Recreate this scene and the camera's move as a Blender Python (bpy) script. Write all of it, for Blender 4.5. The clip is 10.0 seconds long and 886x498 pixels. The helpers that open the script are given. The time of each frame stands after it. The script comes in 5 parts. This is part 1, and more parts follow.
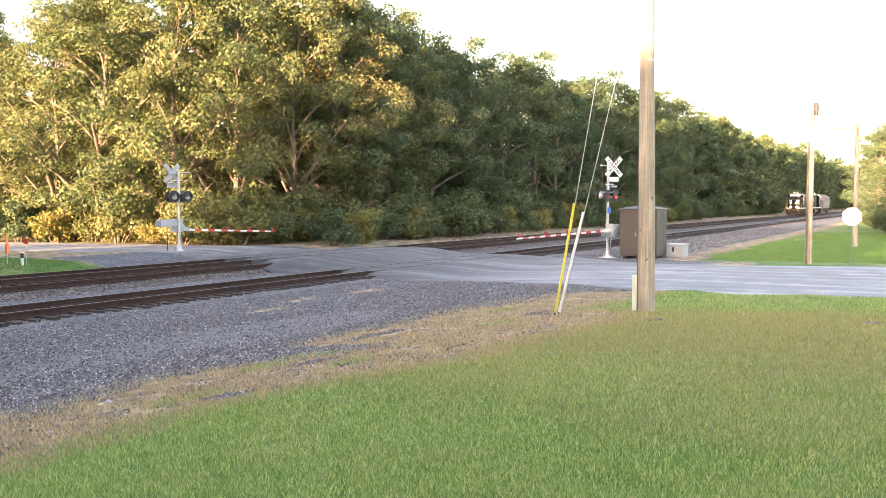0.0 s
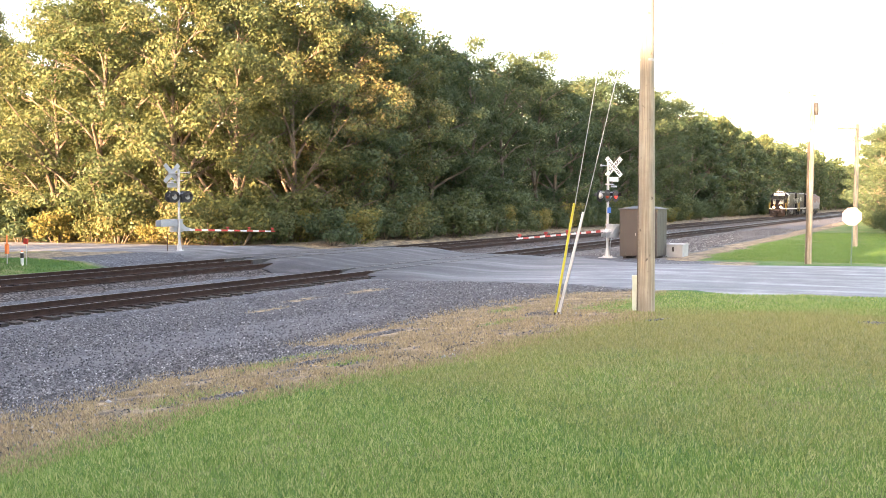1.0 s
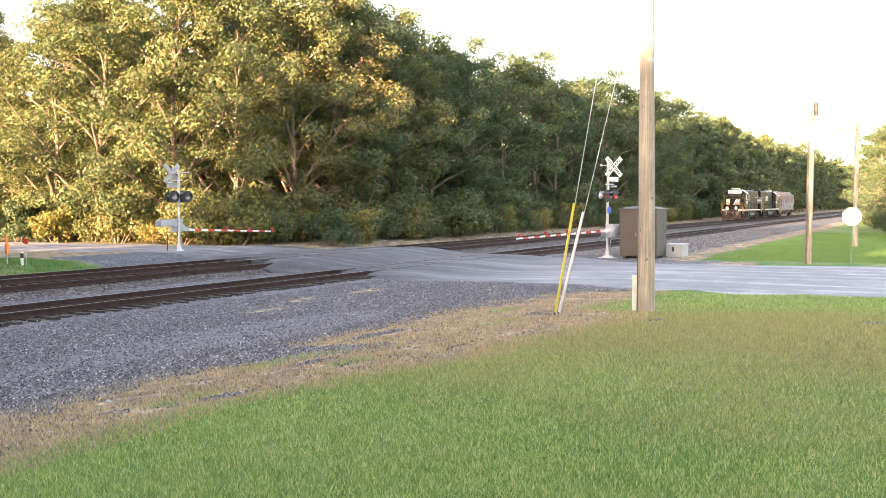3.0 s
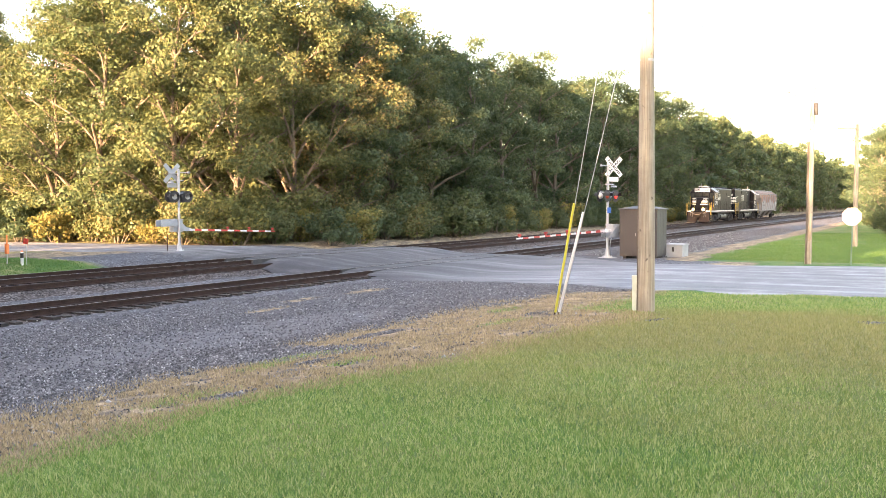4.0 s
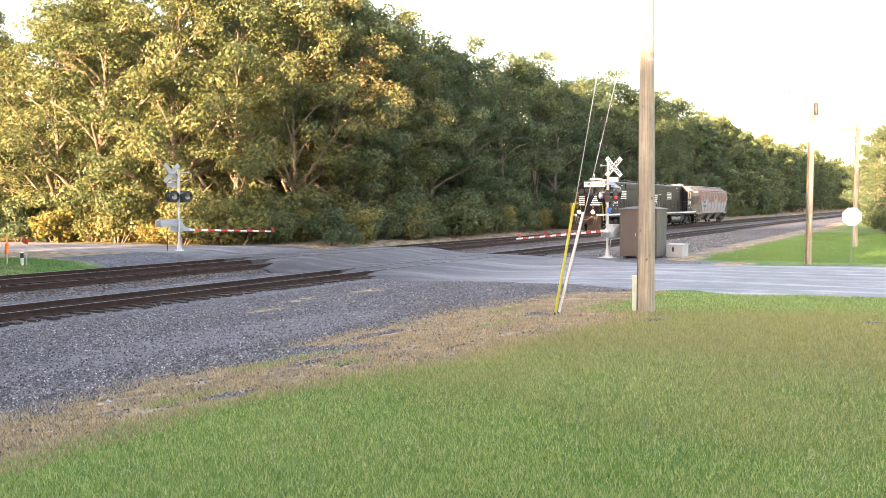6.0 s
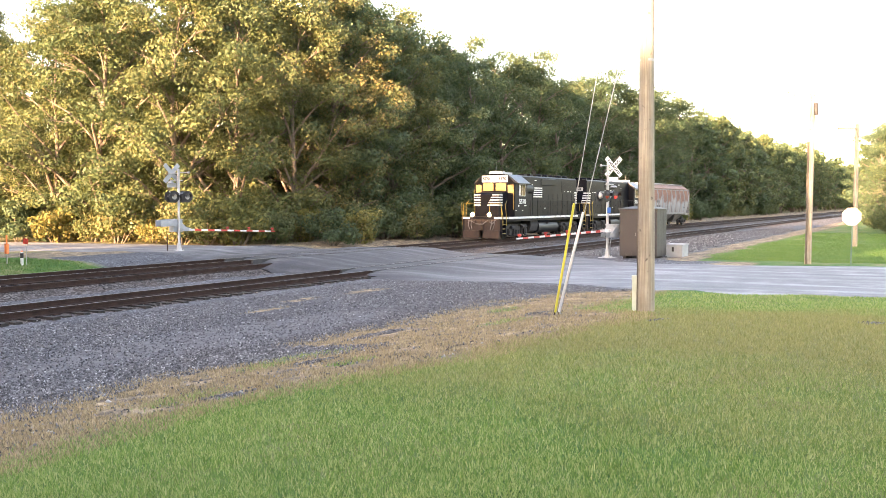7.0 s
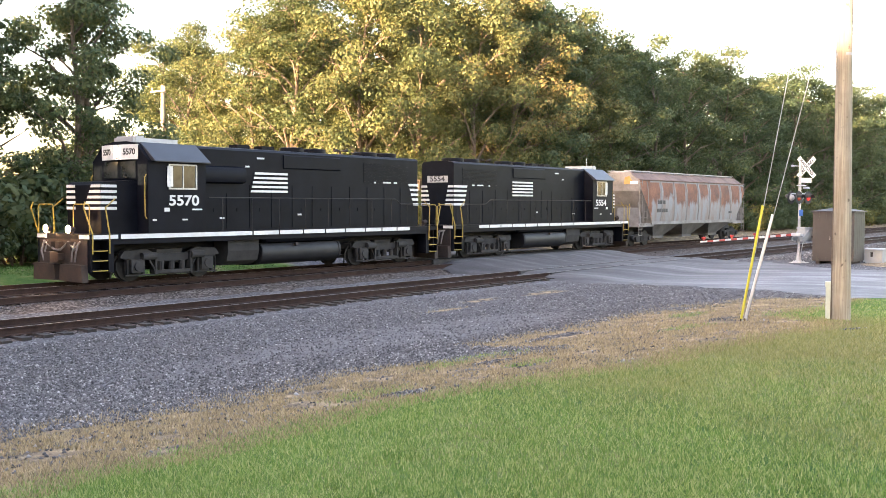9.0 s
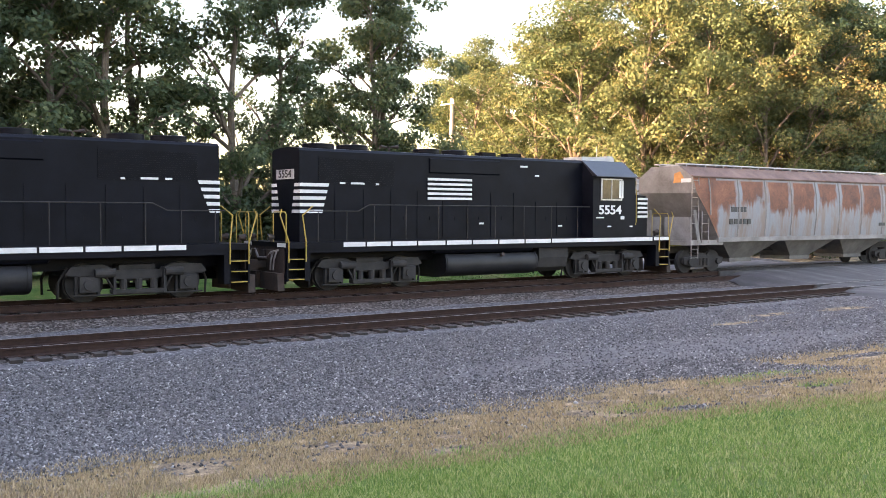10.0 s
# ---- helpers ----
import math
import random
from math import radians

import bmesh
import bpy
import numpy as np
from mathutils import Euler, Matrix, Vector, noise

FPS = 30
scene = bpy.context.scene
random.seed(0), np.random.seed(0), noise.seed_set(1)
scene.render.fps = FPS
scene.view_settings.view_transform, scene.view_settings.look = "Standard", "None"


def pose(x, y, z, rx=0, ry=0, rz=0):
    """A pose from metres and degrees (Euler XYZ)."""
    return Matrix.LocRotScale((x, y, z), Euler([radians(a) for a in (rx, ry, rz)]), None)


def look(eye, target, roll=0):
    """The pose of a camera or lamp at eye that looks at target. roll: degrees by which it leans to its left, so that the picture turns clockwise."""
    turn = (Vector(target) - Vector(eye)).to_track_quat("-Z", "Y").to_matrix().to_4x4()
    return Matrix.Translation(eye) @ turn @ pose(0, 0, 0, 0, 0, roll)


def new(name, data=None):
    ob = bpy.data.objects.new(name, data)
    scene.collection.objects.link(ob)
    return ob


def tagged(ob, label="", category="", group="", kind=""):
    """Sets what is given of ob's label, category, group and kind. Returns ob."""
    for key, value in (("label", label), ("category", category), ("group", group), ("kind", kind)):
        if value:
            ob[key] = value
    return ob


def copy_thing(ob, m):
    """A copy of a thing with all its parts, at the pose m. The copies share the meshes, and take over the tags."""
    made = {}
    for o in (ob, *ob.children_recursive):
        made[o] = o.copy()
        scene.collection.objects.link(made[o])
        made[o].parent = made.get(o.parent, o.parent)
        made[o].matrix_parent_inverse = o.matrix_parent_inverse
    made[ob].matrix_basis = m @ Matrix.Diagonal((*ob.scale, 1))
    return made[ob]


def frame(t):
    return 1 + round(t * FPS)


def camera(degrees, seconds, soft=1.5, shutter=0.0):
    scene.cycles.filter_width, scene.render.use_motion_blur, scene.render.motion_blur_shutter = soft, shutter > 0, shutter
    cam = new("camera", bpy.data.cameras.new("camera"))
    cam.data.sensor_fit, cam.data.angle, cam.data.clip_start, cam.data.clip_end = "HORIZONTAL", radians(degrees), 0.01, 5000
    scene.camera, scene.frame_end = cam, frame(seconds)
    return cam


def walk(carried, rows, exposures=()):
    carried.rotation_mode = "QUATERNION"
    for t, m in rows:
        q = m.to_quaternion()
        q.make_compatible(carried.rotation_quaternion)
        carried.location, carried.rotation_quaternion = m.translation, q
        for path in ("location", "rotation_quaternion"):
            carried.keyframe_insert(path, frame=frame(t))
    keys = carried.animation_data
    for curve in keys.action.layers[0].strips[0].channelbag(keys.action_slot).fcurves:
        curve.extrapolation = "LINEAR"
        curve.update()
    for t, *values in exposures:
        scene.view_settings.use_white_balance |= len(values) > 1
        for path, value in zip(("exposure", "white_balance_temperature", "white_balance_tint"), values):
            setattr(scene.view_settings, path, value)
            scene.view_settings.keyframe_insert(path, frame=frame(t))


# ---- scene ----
# World: x runs along the tracks, y across them, z = 0 at the far track's rail heads.
EYE = (0.0, 0.0, 2.486)
cam = camera(48.52, 10.0, soft=0.5)
PATH = [
    (0.0, -62.878, -2.698, -0.060), (2.5, -62.882, -2.700, -0.055), (4.0, -62.884, -2.699, -0.065),
    (5.5, -62.880, -2.697, -0.075), (7.0, -62.890, -2.700, -0.065), (7.2, -62.87, -2.69, -0.065), (7.5, -62.635, -2.605, -0.066),
    (8.0, -60.735, -2.605, -0.068), (8.5, -57.995, -2.614, -0.075), (9.0, -52.470, -2.622, -0.160),
    (9.5, -46.985, -2.520, -0.225), (10.0, -36.150, -2.185, -0.275)]
walk(cam, [(t, pose(*EYE, 90 + p, r, y)) for t, y, p, r in PATH],
     [(0.0, 3.85, 7450, 26), (7.5, 3.85, 7450, 26), (9.0, 3.82, 7350, 27), (10.0, 3.69, 7150, 29)])

# ---- light ----
SUN_AZ, SUN_EL = 173.0, 8.0   # where the sun stands: degrees from the x axis, and over the horizon
world = bpy.data.worlds.new("sky")
scene.world = world
world.use_nodes = True
wn = world.node_tree.nodes
sky = wn.new("ShaderNodeTexSky")
sky.sky_type = "NISHITA"
sky.sun_disc = False
sky.sun_elevation = radians(SUN_EL)
sky.sun_rotation = radians(90 - SUN_AZ)
sky.air_density, sky.dust_density, sky.ozone_density = 1.0, 2.0, 1.0
wn["Background"].inputs["Strength"].default_value = 0.14
world.node_tree.links.new(sky.outputs[0], wn["Background"].inputs["Color"])
sun_data = bpy.data.lights.new("sun", "SUN")
sun_data.energy, sun_data.angle, sun_data.color = 4.3, radians(0.6), (1.0, 0.72, 0.44)
sun = new("sun", sun_data)
sa, se = radians(SUN_AZ), radians(SUN_EL)
sun.matrix_world = look((0, 0, 0), (-math.cos(sa) * math.cos(se), -math.sin(sa) * math.cos(se), -math.sin(se)))


# ---- materials ----
def ramp(nt, fac, stops, interp="LINEAR"):
    n = nt.nodes.new("ShaderNodeValToRGB")
    n.color_ramp.interpolation = interp
    el = n.color_ramp.elements
    while len(el) < len(stops):
        el.new(0.5)
    for e, (p, c) in zip(el, stops):
        e.position, e.color = p, (*c, 1) if len(c) == 3 else c
    nt.links.new(fac, n.inputs[0])
    return n.outputs[0]


def noise_node(nt, scale, detail=4, rough=0.6, vec=None):
    n = nt.nodes.new("ShaderNodeTexNoise")
    n.inputs["Scale"].default_value, n.inputs["Detail"].default_value, n.inputs["Roughness"].default_value = scale, detail, rough
    if vec is not None:
        nt.links.new(vec, n.inputs["Vector"])
    return n.outputs["Fac"]


def mixc(nt, fac, a, b, blend="MIX"):
    n = nt.nodes.new("ShaderNodeMix")
    n.data_type, n.blend_type = "RGBA", blend
    for sock, v in ((n.inputs[0], fac), (n.inputs[6], a), (n.inputs[7], b)):
        if isinstance(v, (int, float)):
            sock.default_value = v
        elif isinstance(v, tuple):
            sock.default_value = (*v, 1)
        else:
            nt.links.new(v, sock)
    return n.outputs[2]


def fmath(nt, op, a, b=0.0, clamp=False):
    n = nt.nodes.new("ShaderNodeMath")
    n.operation, n.use_clamp = op, clamp
    for sock, v in zip(n.inputs, (a, b)):
        if isinstance(v, (int, float)):
            sock.default_value = v
        else:
            nt.links.new(v, sock)
    return n.outputs[0]


def mat(name):
    m = bpy.data.materials.new(name)
    m.use_nodes = True
    nt = m.node_tree
    return m, nt, nt.nodes["Principled BSDF"]


def bump(nt, bsdf, height, strength, dist):
    n = nt.nodes.new("ShaderNodeBump")
    n.inputs["Strength"].default_value, n.inputs["Distance"].default_value = strength, dist
    nt.links.new(height, n.inputs["Height"])
    nt.links.new(n.outputs[0], bsdf.inputs["Normal"])


def simple(name, c1, c2, scale=3.0, rough=0.6, metal=0.0, grain=40.0, bump_s=0.15, bump_d=0.01, spec=0.5, space="Object"):
    """A surface with stains at one scale and grain at another."""
    m, nt, b = mat(name)
    tc = nt.nodes.new("ShaderNodeTexCoord").outputs[space]
    big, fine = noise_node(nt, scale, 5, 0.65, tc), noise_node(nt, grain, 3, 0.6, tc)
    f = fmath(nt, "ADD", fmath(nt, "MULTIPLY", big, 0.75), fmath(nt, "MULTIPLY", fine, 0.25))
    nt.links.new(ramp(nt, f, [(0.35, c1), (0.65, c2)]), b.inputs["Base Color"])
    b.inputs["Roughness"].default_value, b.inputs["Metallic"].default_value = rough, metal
    b.inputs["Specular IOR Level"].default_value = spec
    bump(nt, b, fine, bump_s, bump_d)
    return m


def worn(nt, tc):
    """A wide band of the lawn that is thin and brownish."""
    sep = nt.nodes.new("ShaderNodeSeparateXYZ")
    nt.links.new(tc, sep.inputs[0])
    v = fmath(nt, "ADD", sep.outputs[0], fmath(nt, "MULTIPLY", fmath(nt, "SUBTRACT", noise_node(nt, 0.45, 4, 0.6, tc), 0.5), 9.0))
    a = ramp(nt, fmath(nt, "DIVIDE", v, 30.0), [(0.22, (0, 0, 0)), (0.36, (1, 1, 1)), (0.60, (1, 1, 1)), (0.72, (0, 0, 0))])
    near = ramp(nt, fmath(nt, "DIVIDE", sep.outputs[1], 10.0), [(0.56, (1, 1, 1)), (0.66, (0, 0, 0))])
    return fmath(nt, "MULTIPLY", fmath(nt, "MULTIPLY", a, near), 0.72)


def leaf_material(name, stops, trans=0.30):
    m, nt, b = mat(name)
    geo = nt.nodes.new("ShaderNodeNewGeometry")
    obi = nt.nodes.new("ShaderNodeObjectInfo")
    f = fmath(nt, "ADD", fmath(nt, "MULTIPLY", geo.outputs["Random Per Island"], 0.6), fmath(nt, "MULTIPLY", obi.outputs["Random"], 0.4))
    col = ramp(nt, f, stops)
    if name == "grass_blades":
        col = mixc(nt, worn(nt, nt.nodes.new("ShaderNodeTexCoord").outputs["Object"]), col, ramp(nt, f, [(0.1, (0.15, 0.14, 0.05)), (0.9, (0.30, 0.24, 0.11))]))
    nt.links.new(col, b.inputs["Base Color"])
    b.inputs["Roughness"].default_value = 0.6
    b.inputs["Specular IOR Level"].default_value = 0.25
    tr = nt.nodes.new("ShaderNodeBsdfTranslucent")
    nt.links.new(mixc(nt, 0.4, col, (0.25, 0.28, 0.085)), tr.inputs["Color"])
    mx = nt.nodes.new("ShaderNodeMixShader")
    mx.inputs[0].default_value = trans
    nt.links.new(b.outputs[0], mx.inputs[1])
    nt.links.new(tr.outputs[0], mx.inputs[2])
    nt.links.new(mx.outputs[0], nt.nodes["Material Output"].inputs["Surface"])
    return m


def ground_material():
    m, nt, b = mat("ground")
    tc = nt.nodes.new("ShaderNodeTexCoord").outputs["Object"]
    big, mid, fine = noise_node(nt, 0.35, 4, 0.6, tc), noise_node(nt, 2.2, 5, 0.7, tc), noise_node(nt, 38, 3, 0.7, tc)

    def mask(name, soft=0.22):
        a = nt.nodes.new("ShaderNodeAttribute")
        a.attribute_name = name
        v = fmath(nt, "ADD", a.outputs["Fac"], fmath(nt, "MULTIPLY", fmath(nt, "SUBTRACT", mid, 0.5), 1.0))
        v = fmath(nt, "ADD", v, fmath(nt, "MULTIPLY", fmath(nt, "SUBTRACT", fine, 0.5), 0.6))
        return ramp(nt, v, [(0.5 - soft, (0, 0, 0)), (0.5 + soft, (1, 1, 1))])
    g = fmath(nt, "ADD", fmath(nt, "MULTIPLY", big, 0.5), fmath(nt, "ADD", fmath(nt, "MULTIPLY", mid, 0.3), fmath(nt, "MULTIPLY", fine, 0.2)))
    lawn = ramp(nt, g, [(0.42, (0.040, 0.098, 0.022)), (0.5, (0.085, 0.144, 0.036)), (0.57, (0.168, 0.165, 0.070))])
    lawn = mixc(nt, worn(nt, tc), lawn, ramp(nt, fmath(nt, "ADD", fmath(nt, "MULTIPLY", mid, 0.5), fmath(nt, "MULTIPLY", fine, 0.5)), [(0.35, (0.15, 0.135, 0.055)), (0.65, (0.25, 0.20, 0.09))]))
    dry = ramp(nt, fmath(nt, "ADD", fmath(nt, "MULTIPLY", mid, 0.6), fmath(nt, "MULTIPLY", fine, 0.4)),
               [(0.40, (0.068, 0.054, 0.044)), (0.5, (0.20, 0.148, 0.098)), (0.59, (0.40, 0.30, 0.185))])
    vor = nt.nodes.new("ShaderNodeTexVoronoi")
    vor.inputs["Scale"].default_value = 21
    nt.links.new(tc, vor.inputs["Vector"])
    sep = nt.nodes.new("ShaderNodeSeparateColor")
    nt.links.new(vor.outputs["Color"], sep.inputs[0])
    stone = ramp(nt, sep.outputs[0], [(0.0, (0.030, 0.030, 0.032)), (0.5, (0.088, 0.087, 0.093)), (0.9, (0.17, 0.168, 0.176)), (1.0, (0.36, 0.357, 0.36))])
    stone = mixc(nt, 0.55, stone, ramp(nt, big, [(0.35, (0.45, 0.45, 0.47)), (0.65, (0.95, 0.95, 0.98))]), "MULTIPLY")
    dirt = ramp(nt, mid, [(0.3, (0.088, 0.085, 0.090)), (0.7, (0.155, 0.147, 0.150))])
    col = mixc(nt, mask("dirt", 0.3), stone, dirt)
    col = mixc(nt, mask("dry"), col, dry)
    col = mixc(nt, mask("lawn"), col, lawn)
    nt.links.new(col, b.inputs["Base Color"])
    b.inputs["Roughness"].default_value = 0.95
    b.inputs["Specular IOR Level"].default_value = 0.15
    bump(nt, b, fmath(nt, "ADD", vor.outputs["Distance"], fine), 0.6, 0.03)
    return m


def asphalt_material():
    m, nt, b = mat("asphalt")
    tc = nt.nodes.new("ShaderNodeTexCoord").outputs["Object"]
    mp = nt.nodes.new("ShaderNodeMapping")
    mp.inputs["Scale"].default_value = (1.2, 0.12, 1)
    nt.links.new(tc, mp.inputs[0])
    streak, mid, fine = noise_node(nt, 1.0, 4, 0.6, mp.outputs[0]), noise_node(nt, 0.7, 5, 0.7, tc), noise_node(nt, 60, 2, 0.6, tc)
    f = fmath(nt, "ADD", fmath(nt, "MULTIPLY", streak, 0.5), fmath(nt, "ADD", fmath(nt, "MULTIPLY", mid, 0.3), fmath(nt, "MULTIPLY", fine, 0.2)))
    sep = nt.nodes.new("ShaderNodeSeparateXYZ")
    nt.links.new(tc, sep.inputs[0])
    where = fmath(nt, "DIVIDE", fmath(nt, "ADD", sep.outputs[1], fmath(nt, "MULTIPLY", fmath(nt, "SUBTRACT", mid, 0.5), 9.0)), 50.0)
    oily = ramp(nt, where, [(0.26, (0, 0, 0)), (0.40, (1, 1, 1)), (0.60, (1, 1, 1)), (0.70, (0, 0, 0))])
    pale = ramp(nt, f, [(0.37, (0.075, 0.074, 0.077)), (0.5, (0.135, 0.133, 0.138)), (0.63, (0.27, 0.265, 0.265))])
    dark = ramp(nt, f, [(0.37, (0.030, 0.029, 0.031)), (0.5, (0.062, 0.060, 0.064)), (0.63, (0.14, 0.137, 0.14))])
    grime = ramp(nt, fmath(nt, "DIVIDE", fmath(nt, "ADD", sep.outputs[0], fmath(nt, "MULTIPLY", fmath(nt, "SUBTRACT", streak, 0.5), 7.0)), 60.0), [(0.63, (1, 1, 1)), (0.75, (0, 0, 0))])
    black = ramp(nt, f, [(0.37, (0.016, 0.015, 0.016)), (0.52, (0.038, 0.036, 0.038)), (0.63, (0.10, 0.097, 0.10))])
    nt.links.new(mixc(nt, oily, pale, mixc(nt, fmath(nt, "MULTIPLY", grime, 0.8), dark, black)), b.inputs["Base Color"])
    b.inputs["Roughness"].default_value = 0.85
    bump(nt, b, fine, 0.3, 0.01)
    return m


M_GROUND, M_ASPHALT = ground_material(), asphalt_material()


def bed_material():
    m, nt, b = mat("grimy_ballast")
    tc = nt.nodes.new("ShaderNodeTexCoord").outputs["Object"]
    vor = nt.nodes.new("ShaderNodeTexVoronoi")
    vor.inputs["Scale"].default_value = 16
    nt.links.new(tc, vor.inputs["Vector"])
    sep = nt.nodes.new("ShaderNodeSeparateColor")
    nt.links.new(vor.outputs["Color"], sep.inputs[0])
    big = noise_node(nt, 0.8, 4, 0.6, tc)
    stone = ramp(nt, sep.outputs[0], [(0.0, (0.022, 0.018, 0.017)), (0.55, (0.060, 0.051, 0.048)), (1.0, (0.20, 0.18, 0.17))])
    nt.links.new(mixc(nt, ramp(nt, big, [(0.4, (0, 0, 0)), (0.7, (0.5, 0.5, 0.5))]), stone, (0.075, 0.052, 0.044)), b.inputs["Base Color"])
    b.inputs["Roughness"].default_value = 0.95
    b.inputs["Specular IOR Level"].default_value = 0.15
    bump(nt, b, vor.outputs["Distance"], 0.7, 0.04)
    return m


M_BED = bed_material()
M_LEAF = leaf_material("leaves", [(0.1, (0.024, 0.044, 0.018)), (0.45, (0.060, 0.082, 0.032)), (0.75, (0.106, 0.110, 0.044)), (0.95, (0.195, 0.142, 0.058))])
# darker, less yellow copy of the leaves: shade is put into the colour
M_LEAF_SHADED = leaf_material("leaves_shaded", [(0.1, (0.022, 0.043, 0.024)), (0.5, (0.046, 0.076, 0.038)), (0.9, (0.098, 0.112, 0.046))])
M_LEAF_GOLD = leaf_material("leaves_gold", [(0.1, (0.06, 0.075, 0.022)), (0.5, (0.135, 0.125, 0.035)), (0.9, (0.24, 0.175, 0.055))])
M_BARK = simple("bark", (0.065, 0.052, 0.04), (0.15, 0.12, 0.09), 2.0, 0.95, grain=18, bump_s=0.6, bump_d=0.03)


def pole_material():
    m, nt, b = mat("weathered_pole_wood")
    tc = nt.nodes.new("ShaderNodeTexCoord").outputs["Object"]
    mp = nt.nodes.new("ShaderNodeMapping")
    mp.inputs["Scale"].default_value = (26, 26, 0.7)
    nt.links.new(tc, mp.inputs[0])
    grain, big, knot = noise_node(nt, 1.0, 5, 0.7, mp.outputs[0]), noise_node(nt, 1.1, 4, 0.6, tc), noise_node(nt, 7.0, 2, 0.5, tc)
    v = fmath(nt, "ADD", fmath(nt, "MULTIPLY", grain, 0.65), fmath(nt, "MULTIPLY", big, 0.35))
    wood = ramp(nt, v, [(0.34, (0.13, 0.108, 0.082)), (0.5, (0.24, 0.205, 0.155)), (0.64, (0.37, 0.325, 0.25))])
    nt.links.new(mixc(nt, ramp(nt, knot, [(0.66, (0, 0, 0)), (0.74, (0.8, 0.8, 0.8))]), wood, (0.06, 0.045, 0.035)), b.inputs["Base Color"])
    b.inputs["Roughness"].default_value = 0.9
    bump(nt, b, grain, 0.5, 0.015)
    return m


M_POLE = pole_material()
M_TIE = simple("creosote_timber", (0.012, 0.009, 0.008), (0.032, 0.024, 0.021), 2.5, 0.9, grain=25, bump_s=0.5)
M_RAIL = simple("rusty_rail", (0.020, 0.0105, 0.0085), (0.042, 0.023, 0.018), 4.0, 0.85, 0.0, grain=40, spec=0.2)
M_RAILTOP = simple("worn_rail_head", (0.16, 0.14, 0.13), (0.26, 0.24, 0.23), 3.0, 0.5, 0.8, grain=60)
M_SILVER = simple("silver_paint", (0.28, 0.285, 0.295), (0.40, 0.405, 0.415), 4.0, 0.5, 0.15, grain=50, bump_s=0.05)
M_WHITE = simple("white_paint", (0.46, 0.46, 0.46), (0.60, 0.60, 0.60), 3.0, 0.5, grain=50, bump_s=0.05)
M_RED = simple("red_paint", (0.26, 0.015, 0.012), (0.36, 0.03, 0.02), 3.0, 0.5, grain=50, bump_s=0.05)
M_BLACK = simple("black_paint", (0.0022, 0.0027, 0.0050), (0.0056, 0.0066, 0.0110), 1.2, 0.45, grain=30, bump_s=0.05, spec=0.08)
M_YELLOW = simple("yellow_plastic", (0.40, 0.35, 0.03), (0.50, 0.45, 0.05), 3.0, 0.5, grain=50, bump_s=0.03)
M_STEELWIRE = simple("galvanised_steel", (0.25, 0.25, 0.26), (0.4, 0.4, 0.41), 6.0, 0.45, 0.8, grain=60)
M_RUBBER = simple("dirty_rubber", (0.022, 0.021, 0.021), (0.05, 0.047, 0.046), 3.0, 0.85)
M_INK = simple("black_lettering", (0.015, 0.015, 0.016), (0.04, 0.04, 0.04), 5.0, 0.6)
M_SHED = simple("brown_sheet_metal", (0.017, 0.0148, 0.0155), (0.027, 0.0238, 0.0245), 1.0, 0.6, grain=30, bump_s=0.1)


# ---- mesh helpers ----
def smooth(a, b, v):
    t = min(1.0, max(0.0, (v - a) / (b - a)))
    return t * t * (3 - 2 * t)


def part(name, bm, material, parent=None, label="", bevel=0.0, smooth_angle=None):
    me = bpy.data.meshes.new(name)
    if bevel:
        bmesh.ops.bevel(bm, geom=[e for e in bm.edges if len(e.link_faces) == 2 and e.calc_face_angle(0) > 0.6], offset=bevel, segments=1, affect="EDGES", clamp_overlap=True)
    bmesh.ops.recalc_face_normals(bm, faces=bm.faces)
    bm.to_mesh(me)
    bm.free()
    if smooth_angle:
        me.shade_smooth()
        me.set_sharp_from_angle(angle=radians(smooth_angle))
    for m in (material if isinstance(material, (list, tuple)) else [material]):
        me.materials.append(m)
    ob = new(name, me)
    ob.parent = parent
    if label:
        tagged(ob, label)
    return ob


def box(bm, x0, x1, y0, y1, z0, z1, mi=0):
    v = [bm.verts.new((x, y, z)) for x in (x0, x1) for y in (y0, y1) for z in (z0, z1)]
    for q in ((0, 1, 3, 2), (4, 6, 7, 5), (0, 4, 5, 1), (2, 3, 7, 6), (0, 2, 6, 4), (1, 5, 7, 3)):
        bm.faces.new([v[i] for i in q]).material_index = mi
    return bm


def tube(bm, pts, radii, seg=8, mi=0, cap=True):
    """A round bar through points; radii: one number or one for each point."""
    pts = [Vector(p) for p in pts]
    if isinstance(radii, (int, float)):
        radii = [radii] * len(pts)
    rings, side = [], None
    for i, p in enumerate(pts):
        d = (pts[min(i + 1, len(pts) - 1)] - pts[max(i - 1, 0)]).normalized()
        if side is None:
            side = d.orthogonal().normalized()
        side = (side - d * side.dot(d)).normalized()
        up = d.cross(side)
        rings.append([bm.verts.new(p + (side * math.cos(a) + up * math.sin(a)) * radii[i]) for a in [2 * math.pi * k / seg for k in range(seg)]])
    for r0, r1 in zip(rings, rings[1:]):
        for k in range(seg):
            bm.faces.new((r0[k], r0[(k + 1) % seg], r1[(k + 1) % seg], r1[k])).material_index = mi
    if cap:
        bm.faces.new(rings[0][::-1]).material_index = mi
        bm.faces.new(rings[-1]).material_index = mi
    return bm


